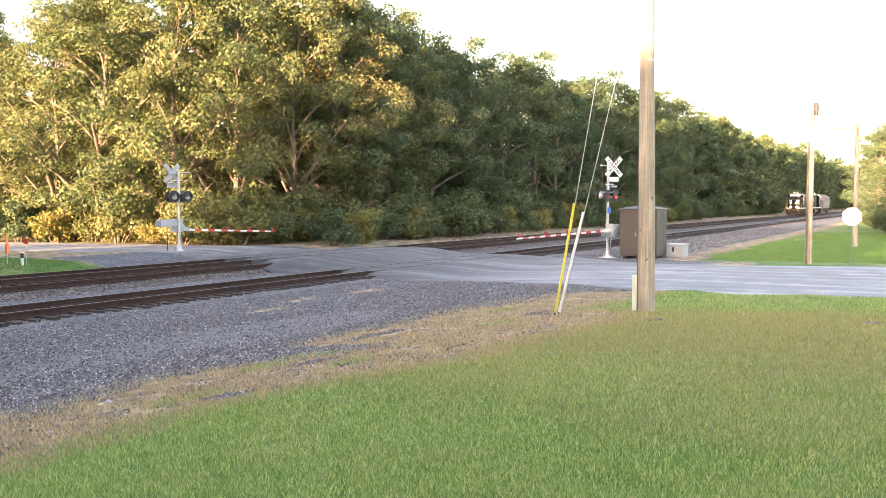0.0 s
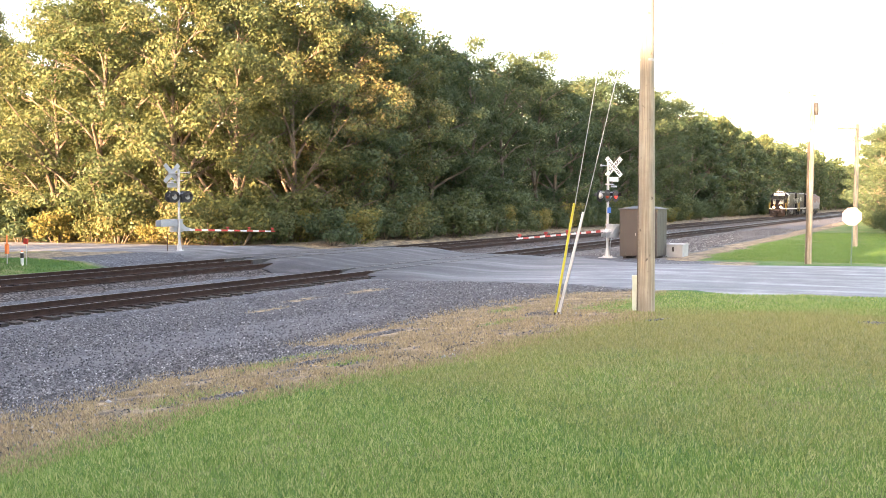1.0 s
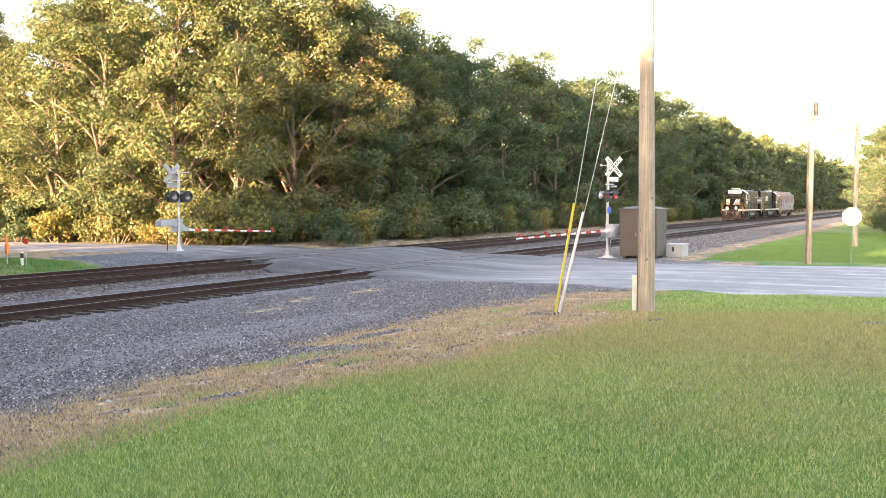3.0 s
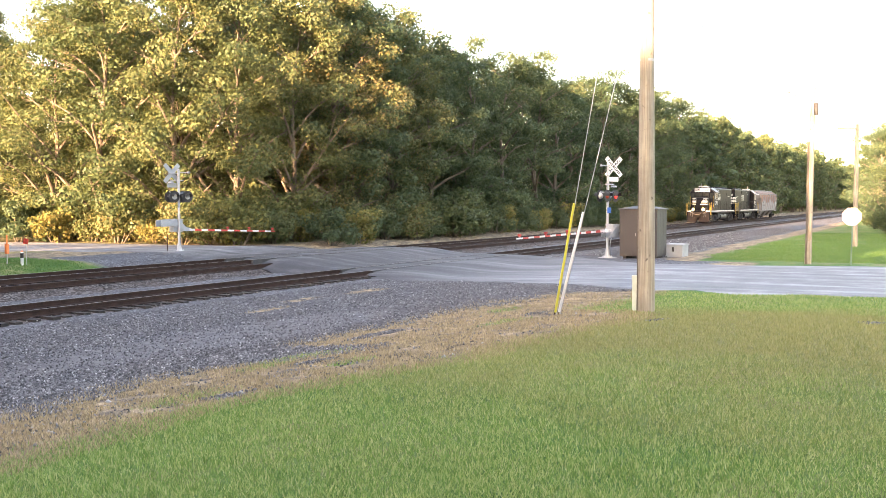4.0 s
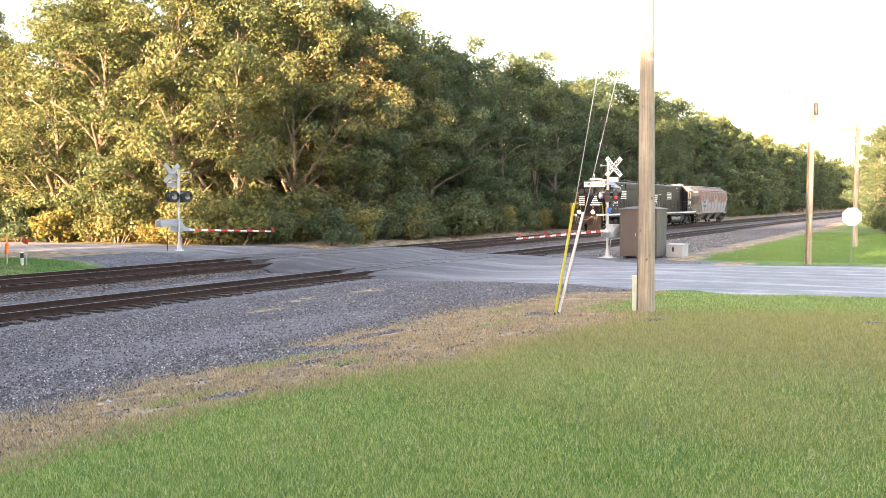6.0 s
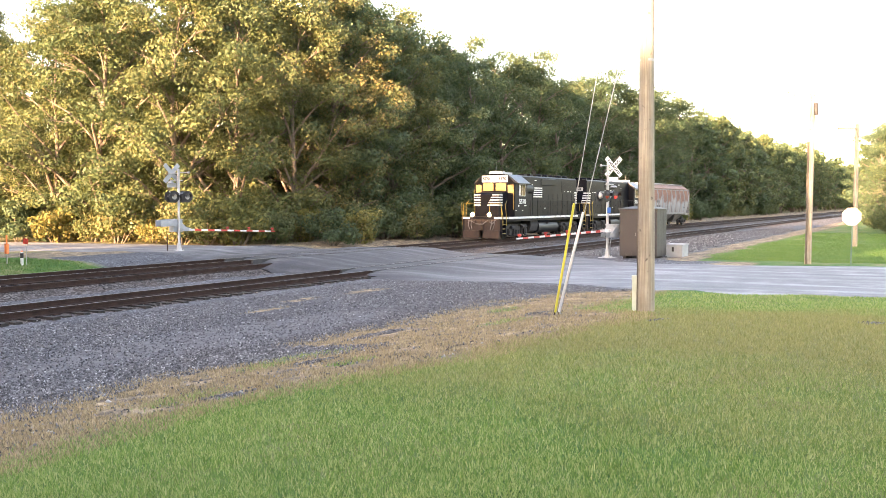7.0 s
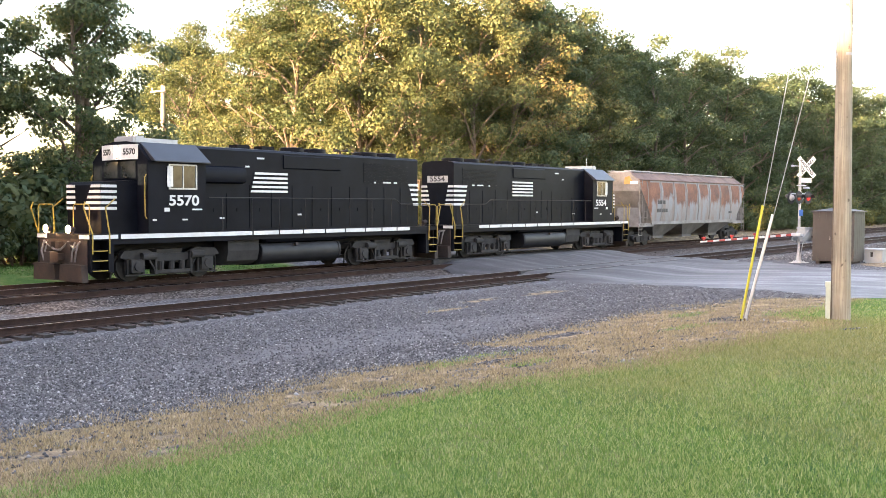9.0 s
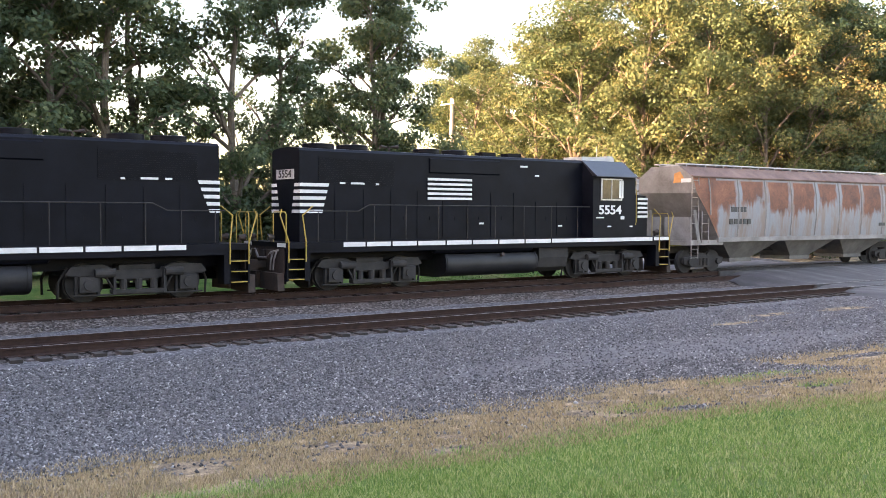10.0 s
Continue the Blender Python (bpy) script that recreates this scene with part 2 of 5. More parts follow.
def prism(bm, outline, axis, a, b, mi=0):
    """Pull a closed outline along an axis. Outline pairs are the two other axes in order."""
    def at(p, s):
        return {"x": (s, p[0], p[1]), "y": (p[0], s, p[1]), "z": (p[0], p[1], s)}[axis]
    lo, hi = [bm.verts.new(at(p, a)) for p in outline], [bm.verts.new(at(p, b)) for p in outline]
    n = len(outline)
    for k in range(n):
        bm.faces.new((lo[k], lo[(k + 1) % n], hi[(k + 1) % n], hi[k])).material_index = mi
    bm.faces.new(lo[::-1]).material_index = mi
    bm.faces.new(hi).material_index = mi
    return bm


def empty(name, m, label, category, group="", kind=""):
    ob = new(name)
    ob.matrix_basis = m
    return tagged(ob, label, category, group, kind)


def raw_mesh(name, verts, faces, material, parent=None):
    me = bpy.data.meshes.new(name)
    me.from_pydata(verts, [], faces)
    me.materials.append(material)
    ob = new(name, me)
    ob.parent = parent
    return ob


# ---- ground ----
FAR_Y, NEAR_Y, NEAR_Z = 27.70, 21.60, -0.28


def gh(x, y):
    """Height of the ground."""
    fx, fy = 1 - smooth(10, 33, x), 1 - smooth(1, 14, y)
    z = -0.22 + 1.08 * fx * fy
    dip = smooth(9, 19, y) * (1 - smooth(30.0, 33.5, y))
    dip *= 1 - smooth(42, 46, x) * (1 - smooth(16, 19.5, y))
    z -= 0.30 * dip
    z += 0.20 * smooth(30.5, 35, y)
    return z


def spaced(lo, hi, fine_lo, fine_hi, step, grow=1.25):
    out, d = [], step
    v = fine_lo
    while v > lo:
        out.append(v)
        d *= grow
        v -= d
    out.append(lo)
    out = out[::-1]
    v = fine_lo + step
    while v < fine_hi:
        out.append(v)
        v += step
    d = step
    while v < hi:
        out.append(v)
        d *= grow
        v += d
    return out + [hi]


def wander(x, y):
    return 0.35 * noise.noise((x * 0.35, y * 0.35, 1.7)) + 0.2 * noise.noise((x * 1.1, y * 1.1, 4.0))


def lawn_line(x, y):
    """Where the mown lawn ends towards the tracks."""
    if x > 46:
        return 10.5 + 0.012 * (x - 46) + 1.5 * wander(x, y)
    return 6.7 - 1.4 * smooth(7, 11, x) + 2.2 * smooth(18, 22, x) + 0.9 * wander(x, y)


def straw_line(x, y):
    """Where the dry grass ends in gravel."""
    if x > 46:
        return lawn_line(x, y) + 1.6
    return 9.6 + 0.8 * smooth(12, 16, x) - 1.4 * smooth(26, 30, x) - 1.1 * smooth(2.0, 0.6, abs(x - 12.4)) + 2.6 * wander(x, y)


def spot(x, y, spots):
    """How much a point lies in one of some oval patches."""
    return max(smooth(1.0, 0.3, math.hypot((x - a) / ra, (y - b) / rb)) for a, b, ra, rb in spots)


WEEDS = ((12.1, 8.3, 1.0, 0.5), (11.0, 8.3, 0.9, 0.4), (8.3, 7.4, 0.9, 0.45), (17.4, 7.5, 1.6, 0.35), (10.9, 6.9, 0.6, 0.3), (21.5, 9.3, 1.6, 0.35))
STONY = ((8.25, 6.85, 0.42, 0.32), (16.4, 4.3, 0.55, 0.28), (16.2, 0.95, 0.5, 0.3), (11.0, 7.6, 0.6, 0.25), (15.6, 9.3, 1.5, 0.35), (20.2, 7.9, 1.2, 0.4))
TUFTED = ((28.4, 17.4, 2.2, 0.7), (25.0, 17.6, 1.8, 0.5), (22.0, 16.6, 1.6, 0.4))


def build_ground():
    xs, ys = spaced(-900, 1500, -4, 62, 0.4), spaced(-900, 1500, -2, 40, 0.3)
    verts, lawn, dry, dirt = [], [], [], []
    for y in ys:
        for x in xs:
            w = wander(x, y)
            far = math.hypot(x, y) > 90
            verts.append((x, y, gh(x, y) + (0 if far else 0.035 * noise.noise((x * 0.5, y * 0.5, 0)) + 0.012 * noise.noise((x * 2.3, y * 2.3, 9)))))
            back = smooth(-0.5, 0.5, y - (31.5 + 1.2 * w))
            bare = smooth(29.5, 31.5, x + w) - smooth(46, 48, x)   # gravelled strip by the crossing
            a = max(smooth(-0.6, 0.6, lawn_line(x, y) - y), 0.95 * spot(x, y, WEEDS), back * (1 - bare) * (1 - smooth(44, 50, x)), 0.45 * smooth(-0.5, 0.5, y - 36 - 4 * bare + w) if x >= 31 else 0)
            stony = 1 - spot(x, y, STONY)
            lawn.append(a * stony)
            dry.append(max(smooth(-0.8, 0.8, straw_line(x, y) - y) * stony, 0.7 * spot(x, y, TUFTED), smooth(-1, 1, y - 30.7 - 5.5 * bare)))
            patch = smooth(0.0, 0.5, 1 - ((x - 16) / 8) ** 2 - ((y - 13.3) / 2.0) ** 2)
            dirt.append(max(0.75 * patch, 0.3))
    nx = len(xs)
    faces = [(j * nx + i, j * nx + i + 1, (j + 1) * nx + i + 1, (j + 1) * nx + i) for j in range(len(ys) - 1) for i in range(nx - 1)]
    ob = raw_mesh("ground", verts, faces, M_GROUND)
    for name, vals in (("lawn", lawn), ("dry", dry), ("dirt", dirt)):
        ob.data.attributes.new(name, "FLOAT", "POINT").data.foreach_set("value", vals)
    ob.data.shade_smooth()
    tagged(ob, "mown lawn falling to dry grass and grey ballast gravel", "ground", kind="structure")


build_ground()


def road_z(x, y):
    """Height of the road, which climbs over both tracks."""
    z = gh(x, y) + 0.05
    z = z + (NEAR_Z - 0.012 - z) * smooth(16.5, 19.6, y)
    z = z + (-0.012 - z) * smooth(NEAR_Y + 1.6, FAR_Y - 1.4, y)
    return z + (gh(x, y) + 0.05 - z) * smooth(FAR_Y + 1.6, 34.5, y)


ROAD_NEAR = [(-120, 20.0), (-20, 29.0), (1.5, 30.9), (6.5, 29.6), (11, 31.2), (15.5, 33.3), (20, 34.3), (30, 36.0), (35, 37.6), (38, 37.2), (43.2, 34.4), (50, 29.0), (60, 16.0), (75, -8.0)]
ROAD_FAR = [(-120, 36.0), (-20, 44.5), (2.0, 45.8), (8, 43.4), (11, 43.2), (15, 45.2), (18, 48.2), (21.6, 49.6), (28.3, 48.6), (34.6, 44.6), (43, 43.6), (53, 42.4), (62, 36.0), (75, 22.0)]


def along(table, y):
    for (y0, x0), (y1, x1) in zip(table, table[1:]):
        if y <= y1:
            return x0 + (x1 - x0) * (y - y0) / (y1 - y0)
    return table[-1][1]


def build_road():
    bm = bmesh.new()
    rows = []
    y = -120.0
    while y < 75:
        near = sum(along(ROAD_NEAR, y + d) for d in (-1, -0.5, 0, 0.5, 1)) / 5
        far = sum(along(ROAD_FAR, y + d) for d in (-1, -0.5, 0, 0.5, 1)) / 5
        n = 16
        row = []
        for k in range(n + 1):
            x = near + (far - near) * k / n + (0.30 * noise.noise((y * 0.6, k, 0)) + 0.12 * noise.noise((y * 2.5, k, 5)) if k in (0, n) else 0)
            row.append(bm.verts.new((x, y, road_z(x, y) + 0.012 * noise.noise((x * 0.8, y * 0.8, 2)) - (0.035 if k in (0, n) else 0))))
        for k, d in ((0, -1.5), (n, 1.5)):
            x = row[k].co.x + d
            low = NEAR_Z - 0.36 if NEAR_Y - 2.2 < y < NEAR_Y + 2.2 else -0.36 if FAR_Y - 2.2 < y < FAR_Y + 2.2 else gh(x, y) - 0.06
            v = bm.verts.new((x, y, low))
            row = [v] + row if k == 0 else row + [v]
            if k == 0:
                n += 1
        rows.append(row)
        y += 0.4 if -1 < y < 55 else 5
    for a, b in zip(rows, rows[1:]):
        for k in range(len(a) - 1):
            bm.faces.new((a[k], a[k + 1], b[k + 1], b[k]))
    ret = bmesh.ops.extrude_face_region(bm, geom=list(bm.faces))
    for v in ret["geom"]:
        if isinstance(v, bmesh.types.BMVert):
            v.co.z -= 0.3
    ob = part("road", bm, M_ASPHALT, smooth_angle=40)
    tagged(ob, "worn pale grey asphalt road crossing two railway tracks", "road", kind="structure")


build_road()


# ---- tracks ----
def rail_profile(y, z):
    """Rail section: head, web and foot; the head's top at z."""
    pts = [(-0.075, -0.18), (0.075, -0.18), (0.075, -0.165), (0.012, -0.145), (0.012, -0.045), (0.037, -0.035), (0.037, -0.004), (0.03, 0), (-0.03, 0), (-0.037, -0.004), (-0.037, -0.035), (-0.012, -0.045), (-0.012, -0.145), (-0.075, -0.165)]
    return [(y + a, z + b) for a, b in pts]


def build_track(name, yc, z, label):
    tr = empty(name, pose(0, yc, z), label, "railway track", kind="structure")
    for side in (-1, 1):
        bm = bmesh.new()
        prism(bm, rail_profile(side * 0.753, 0), "x", -120, 700)
        bmesh.ops.recalc_face_normals(bm, faces=bm.faces)
        for f in bm.faces:
            f.material_index = 1 if f.normal.z > 0.95 and f.calc_center_median().z > -0.01 else 0
        part("rail", bm, [M_RAIL, M_RAILTOP], tr)
    return tr


def build_flangeways(tr):
    """Dark rubber strips beside the rails where the road crosses."""
    for side in (-1, 1):
        for d in (-0.105, 0.105):
            bm = bmesh.new()
            box(bm, 34.2, 49.3, side * 0.753 + d - 0.055, side * 0.753 + d + 0.055, -0.2, -0.002)
            part("flangeway_strip", bm, M_RUBBER, tr, "dark rubber strip beside the rail")


def build_ties(tr, z):
    """Timber ties, those along the seen stretch each an object on shared meshes."""
    meshes = []
    for k in range(4):
        rng = random.Random(k)
        bm = bmesh.new()
        box(bm, -0.115, 0.115, -1.30 - 0.06 * rng.random(), 1.30 + 0.06 * rng.random(), -0.38, -0.178)
        for s in (-1, 1):
            box(bm, -0.09, 0.09, s * 0.753 - 0.17, s * 0.753 + 0.17, -0.18, -0.163, 1)
        me = bpy.data.meshes.new("tie")
        bmesh.ops.recalc_face_normals(bm, faces=bm.faces)
        bm.to_mesh(me)
        bm.free()
        me.materials.append(M_TIE)
        me.materials.append(M_RAIL)
        meshes.append(me)
    rng = random.Random(9)
    x = -14.0
    while x < 110:
        if not 34.5 < x < 48.6:
            ob = new("tie", rng.choice(meshes))
            ob.parent = tr
            ob.matrix_basis = pose(x + rng.uniform(-0.03, 0.03), rng.uniform(-0.06, 0.06), rng.uniform(-0.02, 0.012), 0, 0, rng.uniform(-1.2, 1.2))
        x += 0.53


TRACK_FAR = build_track("track_far", FAR_Y, 0.0, "rusty steel rails on dark wooden ties in ballast")


def build_spare_rails(tr):
    """Long rails left lying on the ballast along the tie ends."""
    for x0, x1 in ((-120, 34.6), (48.8, 420)):
        bm = bmesh.new()
        prism(bm, rail_profile(-1.62, -0.15), "x", x0, x1)
        part("spare_rail", bm, M_RAIL, tr, "rusty spare rail lying beside the ties")


build_spare_rails(TRACK_FAR)
TRACK_NEAR = build_track("track_near", NEAR_Y, NEAR_Z, "rusty steel rails on dark wooden ties in ballast")


def build_bed(yc, z, name):
    """The ballast heap under a track."""
    verts, faces = [], []
    prof = [(-3.4, -0.64), (-2.2, -0.47), (-1.6, -0.33), (-1.25, -0.235), (-0.75, -0.215), (0, -0.21), (0.75, -0.215), (1.25, -0.235), (1.6, -0.33), (2.2, -0.47), (3.4, -0.64)]
    xs = [i * 0.35 for i in range(-30, 200)]
    xs = [-120, -60] + xs + [80, 100, 130, 180, 260, 400, 700]
    for x in xs:
        for a, b in prof:
            verts.append((x, a + 0.08 * noise.noise((x, a * 3, z)), b + (0.05 if abs(a) > 1.3 else 0.025) * noise.noise((x * 1.5, a * 2, 3))))
    n = len(prof)
    for i in range(len(xs) - 1):
        for k in range(n - 1):
            faces.append((i * n + k, (i + 1) * n + k, (i + 1) * n + k + 1, i * n + k + 1))
    ob = raw_mesh(name, verts, faces, M_BED)
    ob.matrix_basis = pose(0, yc, z)
    ob.data.shade_smooth()
    tagged(ob, "grey crushed stone ballast heaped under the track", "ballast", kind="structure")


build_bed(FAR_Y, 0.0, "ballast_far")
build_bed(NEAR_Y, NEAR_Z, "ballast_near")


# ---- trees ----
def leaf_cloud(rng, centres, radii, n, size, flat=0.75):
    """Small four-cornered leaves strewn over clumps, facing mostly outwards and up."""
    centres, radii = np.array(centres), np.array(radii)
    pick = rng.choice(len(centres), n, p=radii ** 2 / (radii ** 2).sum())
    d = rng.normal(size=(n, 3))
    d /= np.linalg.norm(d, axis=1)[:, None]
    r = radii[pick] * rng.uniform(0.2, 1.0, n) ** 0.4
    pos = centres[pick] + d * r[:, None] * np.array([1, 1, flat])
    nor = d + rng.normal(size=(n, 3)) * 0.45 + np.array([0, 0, 0.35])
    nor /= np.linalg.norm(nor, axis=1)[:, None]
    t = np.cross(nor, rng.normal(size=(n, 3)))
    t /= np.linalg.norm(t, axis=1)[:, None]
    b = np.cross(nor, t)
    s = size * rng.uniform(0.6, 1.3, n)[:, None]
    quad = np.stack([pos - t * s, pos - b * s * 0.55 + nor * s * 0.18, pos + t * s, pos + b * s * 0.55 + nor * s * 0.18], 1)
    return quad.reshape(-1, 3)


def quads_mesh(name, verts, material):
    n = len(verts) // 4
    me = bpy.data.meshes.new(name)
    me.vertices.add(n * 4)
    me.vertices.foreach_set("co", verts.astype(np.float32).ravel())
    me.loops.add(n * 4)
    me.loops.foreach_set("vertex_index", np.arange(n * 4, dtype=np.int32))
    me.polygons.add(n)
    me.polygons.foreach_set("loop_start", np.arange(0, n * 4, 4, dtype=np.int32))
    me.update(calc_edges=True)
    me.materials.append(material)
    return me


def build_tree(seed, height, spread, leaves, size, material, base=0.12, airy=0.0, clumps=46, trunk=0.22):
    """One tree at the origin: an Empty with a trunk (with its limbs) and a crown of leafy layers."""
    rng = np.random.default_rng(seed)
    ob = empty("tree", pose(0, 0, 0), "tall broad-leaved tree with a full green crown", "tree")
    bm = bmesh.new()
    lean = rng.normal(size=2) * 0.05
    top = height * 0.92

    def stem(z):
        return Vector((lean[0] * z + 0.25 * math.sin(z * 0.45 + seed), lean[1] * z + 0.25 * math.cos(z * 0.4 + seed), z))
    tube(bm, [stem(z) for z in np.linspace(-0.3, top, 9)], [trunk * (1 - 0.86 * k / 8) + (0.08 if k == 0 else 0) for k in range(9)], 8)
    centres, radii = [], []
    limbs = max(7, clumps // 5)
    for k in range(limbs):
        h = base + (0.95 - base) * (k + rng.uniform(0, 0.8)) / limbs
        a = k * 2.4 + rng.uniform(-0.6, 0.6)
        prof = math.sin(math.pi * min(1, h * 0.72 + 0.24)) ** 0.7
        reach = spread * prof * rng.uniform(0.65, 1.1)
        z1 = height * h
        z0 = max(0.6, z1 - reach * rng.uniform(0.5, 1.1))
        p0 = stem(z0)
        tip = stem(z1) + Vector((math.cos(a) * reach, math.sin(a) * reach, 0))
        mid = p0.lerp(tip, 0.5) + Vector((rng.normal() * 0.3, rng.normal() * 0.3, 0.12 * reach))
        r0 = trunk * 0.5 * (1 - z0 / height) + 0.03
        tube(bm, [p0, p0.lerp(mid, 0.5) + Vector((0, 0, 0.1)), mid, mid.lerp(tip, 0.6), tip], [r0, r0 * 0.8, r0 * 0.55, r0 * 0.3, 0.012], 6)
        n = max(3, clumps // limbs)
        for q in range(n):
            f = rng.uniform(0.28, 1.05)
            c = p0.lerp(tip, f) + Vector((rng.normal() * 0.16 * spread, rng.normal() * 0.16 * spread, rng.uniform(-0.05, 0.16) * spread))
            centres.append(c)
            radii.append(spread * rng.uniform(0.14, 0.27) * (1 - 0.1 * airy))
            if q % 2 == 0:
                tube(bm, [p0.lerp(mid, min(1, f * 1.3)), c], [r0 * 0.25 + 0.01, 0.01], 4)
    for q in range(5):
        centres.append(stem(height * rng.uniform(0.86, 0.98)) + Vector((rng.normal() * 0.12 * spread, rng.normal() * 0.12 * spread, 0)))
        radii.append(spread * rng.uniform(0.16, 0.24))
    part("trunk", bm, M_BARK, ob)
    crown = new("crown", quads_mesh("crown", leaf_cloud(rng, centres, radii, leaves, size, 0.58), material))
    crown.parent = ob
    return ob


def bush(seed, radius, height, leaves, size, material):
    rng = np.random.default_rng(seed)
    ob = empty("bush", pose(0, 0, 0), "leafy roadside bush reaching to the ground", "bush")
    centres = [(rng.normal() * radius * 0.5, rng.normal() * radius * 0.5, rng.uniform(0.12, 0.85) * height) for _ in range(16)]
    bm = bmesh.new()
    for c in centres[:9]:
        tube(bm, [(c[0] * 0.2, c[1] * 0.2, -0.1), (c[0] * 0.6, c[1] * 0.6, c[2] * 0.6), c], [0.04, 0.025, 0.008], 5)
    part("stem", bm, M_BARK, ob)
    crown = new("foliage", quads_mesh("foliage", leaf_cloud(rng, centres, [radius * rng.uniform(0.3, 0.5) for _ in centres], leaves, size), material))
    crown.parent = ob
    return ob


def build_forest():
    rng = random.Random(7)
    full = [build_tree(11 + k, 17.5, 5.4, 30000, 0.112, M_LEAF, 0.07, clumps=132, trunk=0.24) for k in range(5)]
    dark = [build_tree(31 + k, 17.0, 5.0, 18000, 0.125, M_LEAF_SHADED, 0.10, clumps=96) for k in range(4)]
    far_off = [build_tree(41 + k, 17.0, 5.2, 3300, 0.34, M_LEAF_SHADED, 0.10, clumps=80) for k in range(3)]
    airy = [build_tree(51 + k, 19.0, 5.0, 17000, 0.14, M_LEAF_SHADED, 0.16, 0.3, clumps=90, trunk=0.30) for k in range(3)]
    used = set()

    def put(kinds, x, y, scale, label, group, slim=1.0):
        src = rng.choice(kinds)
        m = pose(x, y, gh(x, y), 0, 0, rng.uniform(0, 360))
        if src not in used:
            used.add(src)
            src.matrix_basis = m
            ob = src
        else:
            ob = copy_thing(src, m)
        w = scale * slim * rng.uniform(0.92, 1.1)
        ob.scale = (w, w, scale)
        tagged(ob, label, "tree", group)
        return ob
    sunny, shady = "tall broad-leaved tree in golden evening light", "tall broad-leaved tree in shade-darkened green at the wood's edge"
    # the corner wood behind the road
    for row in range(3):
        az = 30.0 - row
        while az < 53.5:
            d = max(62 + max(0, az - 38) * 0.75 + row * 8, (38.5 + row * 7) / math.sin(radians(az))) + rng.uniform(-1.5, 1.5)
            k = 1.11
            put(full, d * math.cos(radians(az)), d * math.sin(radians(az)), k * (0.93 + 0.05 * row + rng.uniform(-0.09, 0.05)) * (0.90 if az > 48 else 1), sunny, "trees of the corner wood")
            az += rng.uniform(2.7, 3.7)
    # the wood along the tracks
    for row, (y0, step) in enumerate(((38.0, 5.6), (45.0, 6.8), (53.0, 8.0))):
        x = 60.0 + row * 3
        while x < 780:
            k = 1.07 + 0.06 * smooth(78, 105, x) + 0.13 * (1 - smooth(62, 82, x))
            put(far_off if x > 150 or row == 2 else dark, x, y0 + rng.uniform(-1.2, 1.8), k * (0.94 + 0.06 * row + rng.uniform(-0.09, 0.07)), shady, "trees along the railway")
            x += step * rng.uniform(0.8, 1.25) * (1 + x / 400)
    # trees by the track on the village side, which close the view
    for x, y, s in ((88, 0.5, 0.60), (97, 3.6, 0.60), (108, 5.2, 0.64), (122, 6.8, 0.68), (140, 7.6, 0.72), (160, 9.0, 0.78), (185, 10.5, 0.85), (215, 11.5, 0.9), (250, 10.0, 0.9), (300, 11.0, 0.9), (350, 13, 0.9), (400, 16, 0.9)):
        put(far_off if x > 130 else dark, x, y, s, shady, "trees by the village side of the railway")
    # airy trees beyond the far track, on along the line
    for x, y, s in ((26.2, 42.5, 0.84), (18.4, 41.5, 0.88), (15.2, 44.5, 0.92), (12.6, 41.0, 0.88), (9.0, 44.0, 0.95), (5.6, 41.0, 0.92), (1.0, 43.0, 0.97), (-5, 41.5, 0.95), (27.3, 43.4, 0.80), (21.6, 43.2, 0.80), (11.0, 42.8, 0.86), (7.4, 43.4, 0.9), (3.2, 42.2, 0.92)):
        put(airy, 0.9 * x, 0.9 * y, 0.9 * s, "slender airy tree with bare lower limbs", "trees beyond the far track")
    # added western trees, out of the shot: keep low sun off lawn and train
    for row in range(2):
        y = -42.0
        while y < 42.5:
            v = y - row * 1.1
            # lower and slimmer here, so some sun reaches the near utility pole
            k = 0.89 if 7.5 < v < 19.0 else rng.uniform(1.38, 1.5)
            put(far_off, -46 - 9 * row + rng.uniform(-2, 2), y, k, "unseen tree added in the west to block the low sun", "trees of the western wood", 0.6 if 3 < v <= 7.5 or 19.0 <= v < 23.5 else 1.15)
            y += rng.uniform(1.5, 2.3)
    # unseen trees added where the seen row ends, to shade the tracks
    for x in (-11, -17, -23, -30, -37):
        put(far_off, x, 38.0 + rng.uniform(-1.0, 1.0), 0.85, "slender airy tree with bare lower limbs", "trees beyond the far track")
    bushes = [bush(70, 1.9, 2.8, 2600, 0.12, M_LEAF_SHADED), bush(71, 1.6, 2.4, 2200, 0.11, M_LEAF_GOLD), bush(72, 2.1, 3.2, 2800, 0.12, M_LEAF)]
    spots = []
    az = 35.5
    while az < 53:
        d = max(57.8 + max(0, az - 38) * 0.75, 36.3 / math.sin(radians(az))) + rng.uniform(-0.5, 1.2)
        spots.append((d * math.cos(radians(az)), d * math.sin(radians(az)), rng.choice((1, 2, 2, 1, 0))))
        az += rng.uniform(1.3, 2.0)
    x = 53.0
    while x < 230:
        spots.append((x, 35.2 + rng.uniform(-0.6, 1.0), rng.choice((0, 0, 0, 2, 1))))
        x += rng.uniform(2.4, 4.0) * (1 + x / 250)
    x = 50.0
    while x < 150:
        spots.append((x, 33.6 + rng.uniform(-0.5, 0.8), rng.choice((0, 0, 2, 0, 1))))
        x += rng.uniform(1.3, 2.4) * (1 + x / 120)
    for x, y in ((17.5, 38.5), (14.5, 38.2), (11, 38.6), (7, 38.2), (3, 39), (-1, 38.5), (21.0, 46.0), (17.5, 47.5), (13.0, 48)):
        spots.append((x, y, 0))
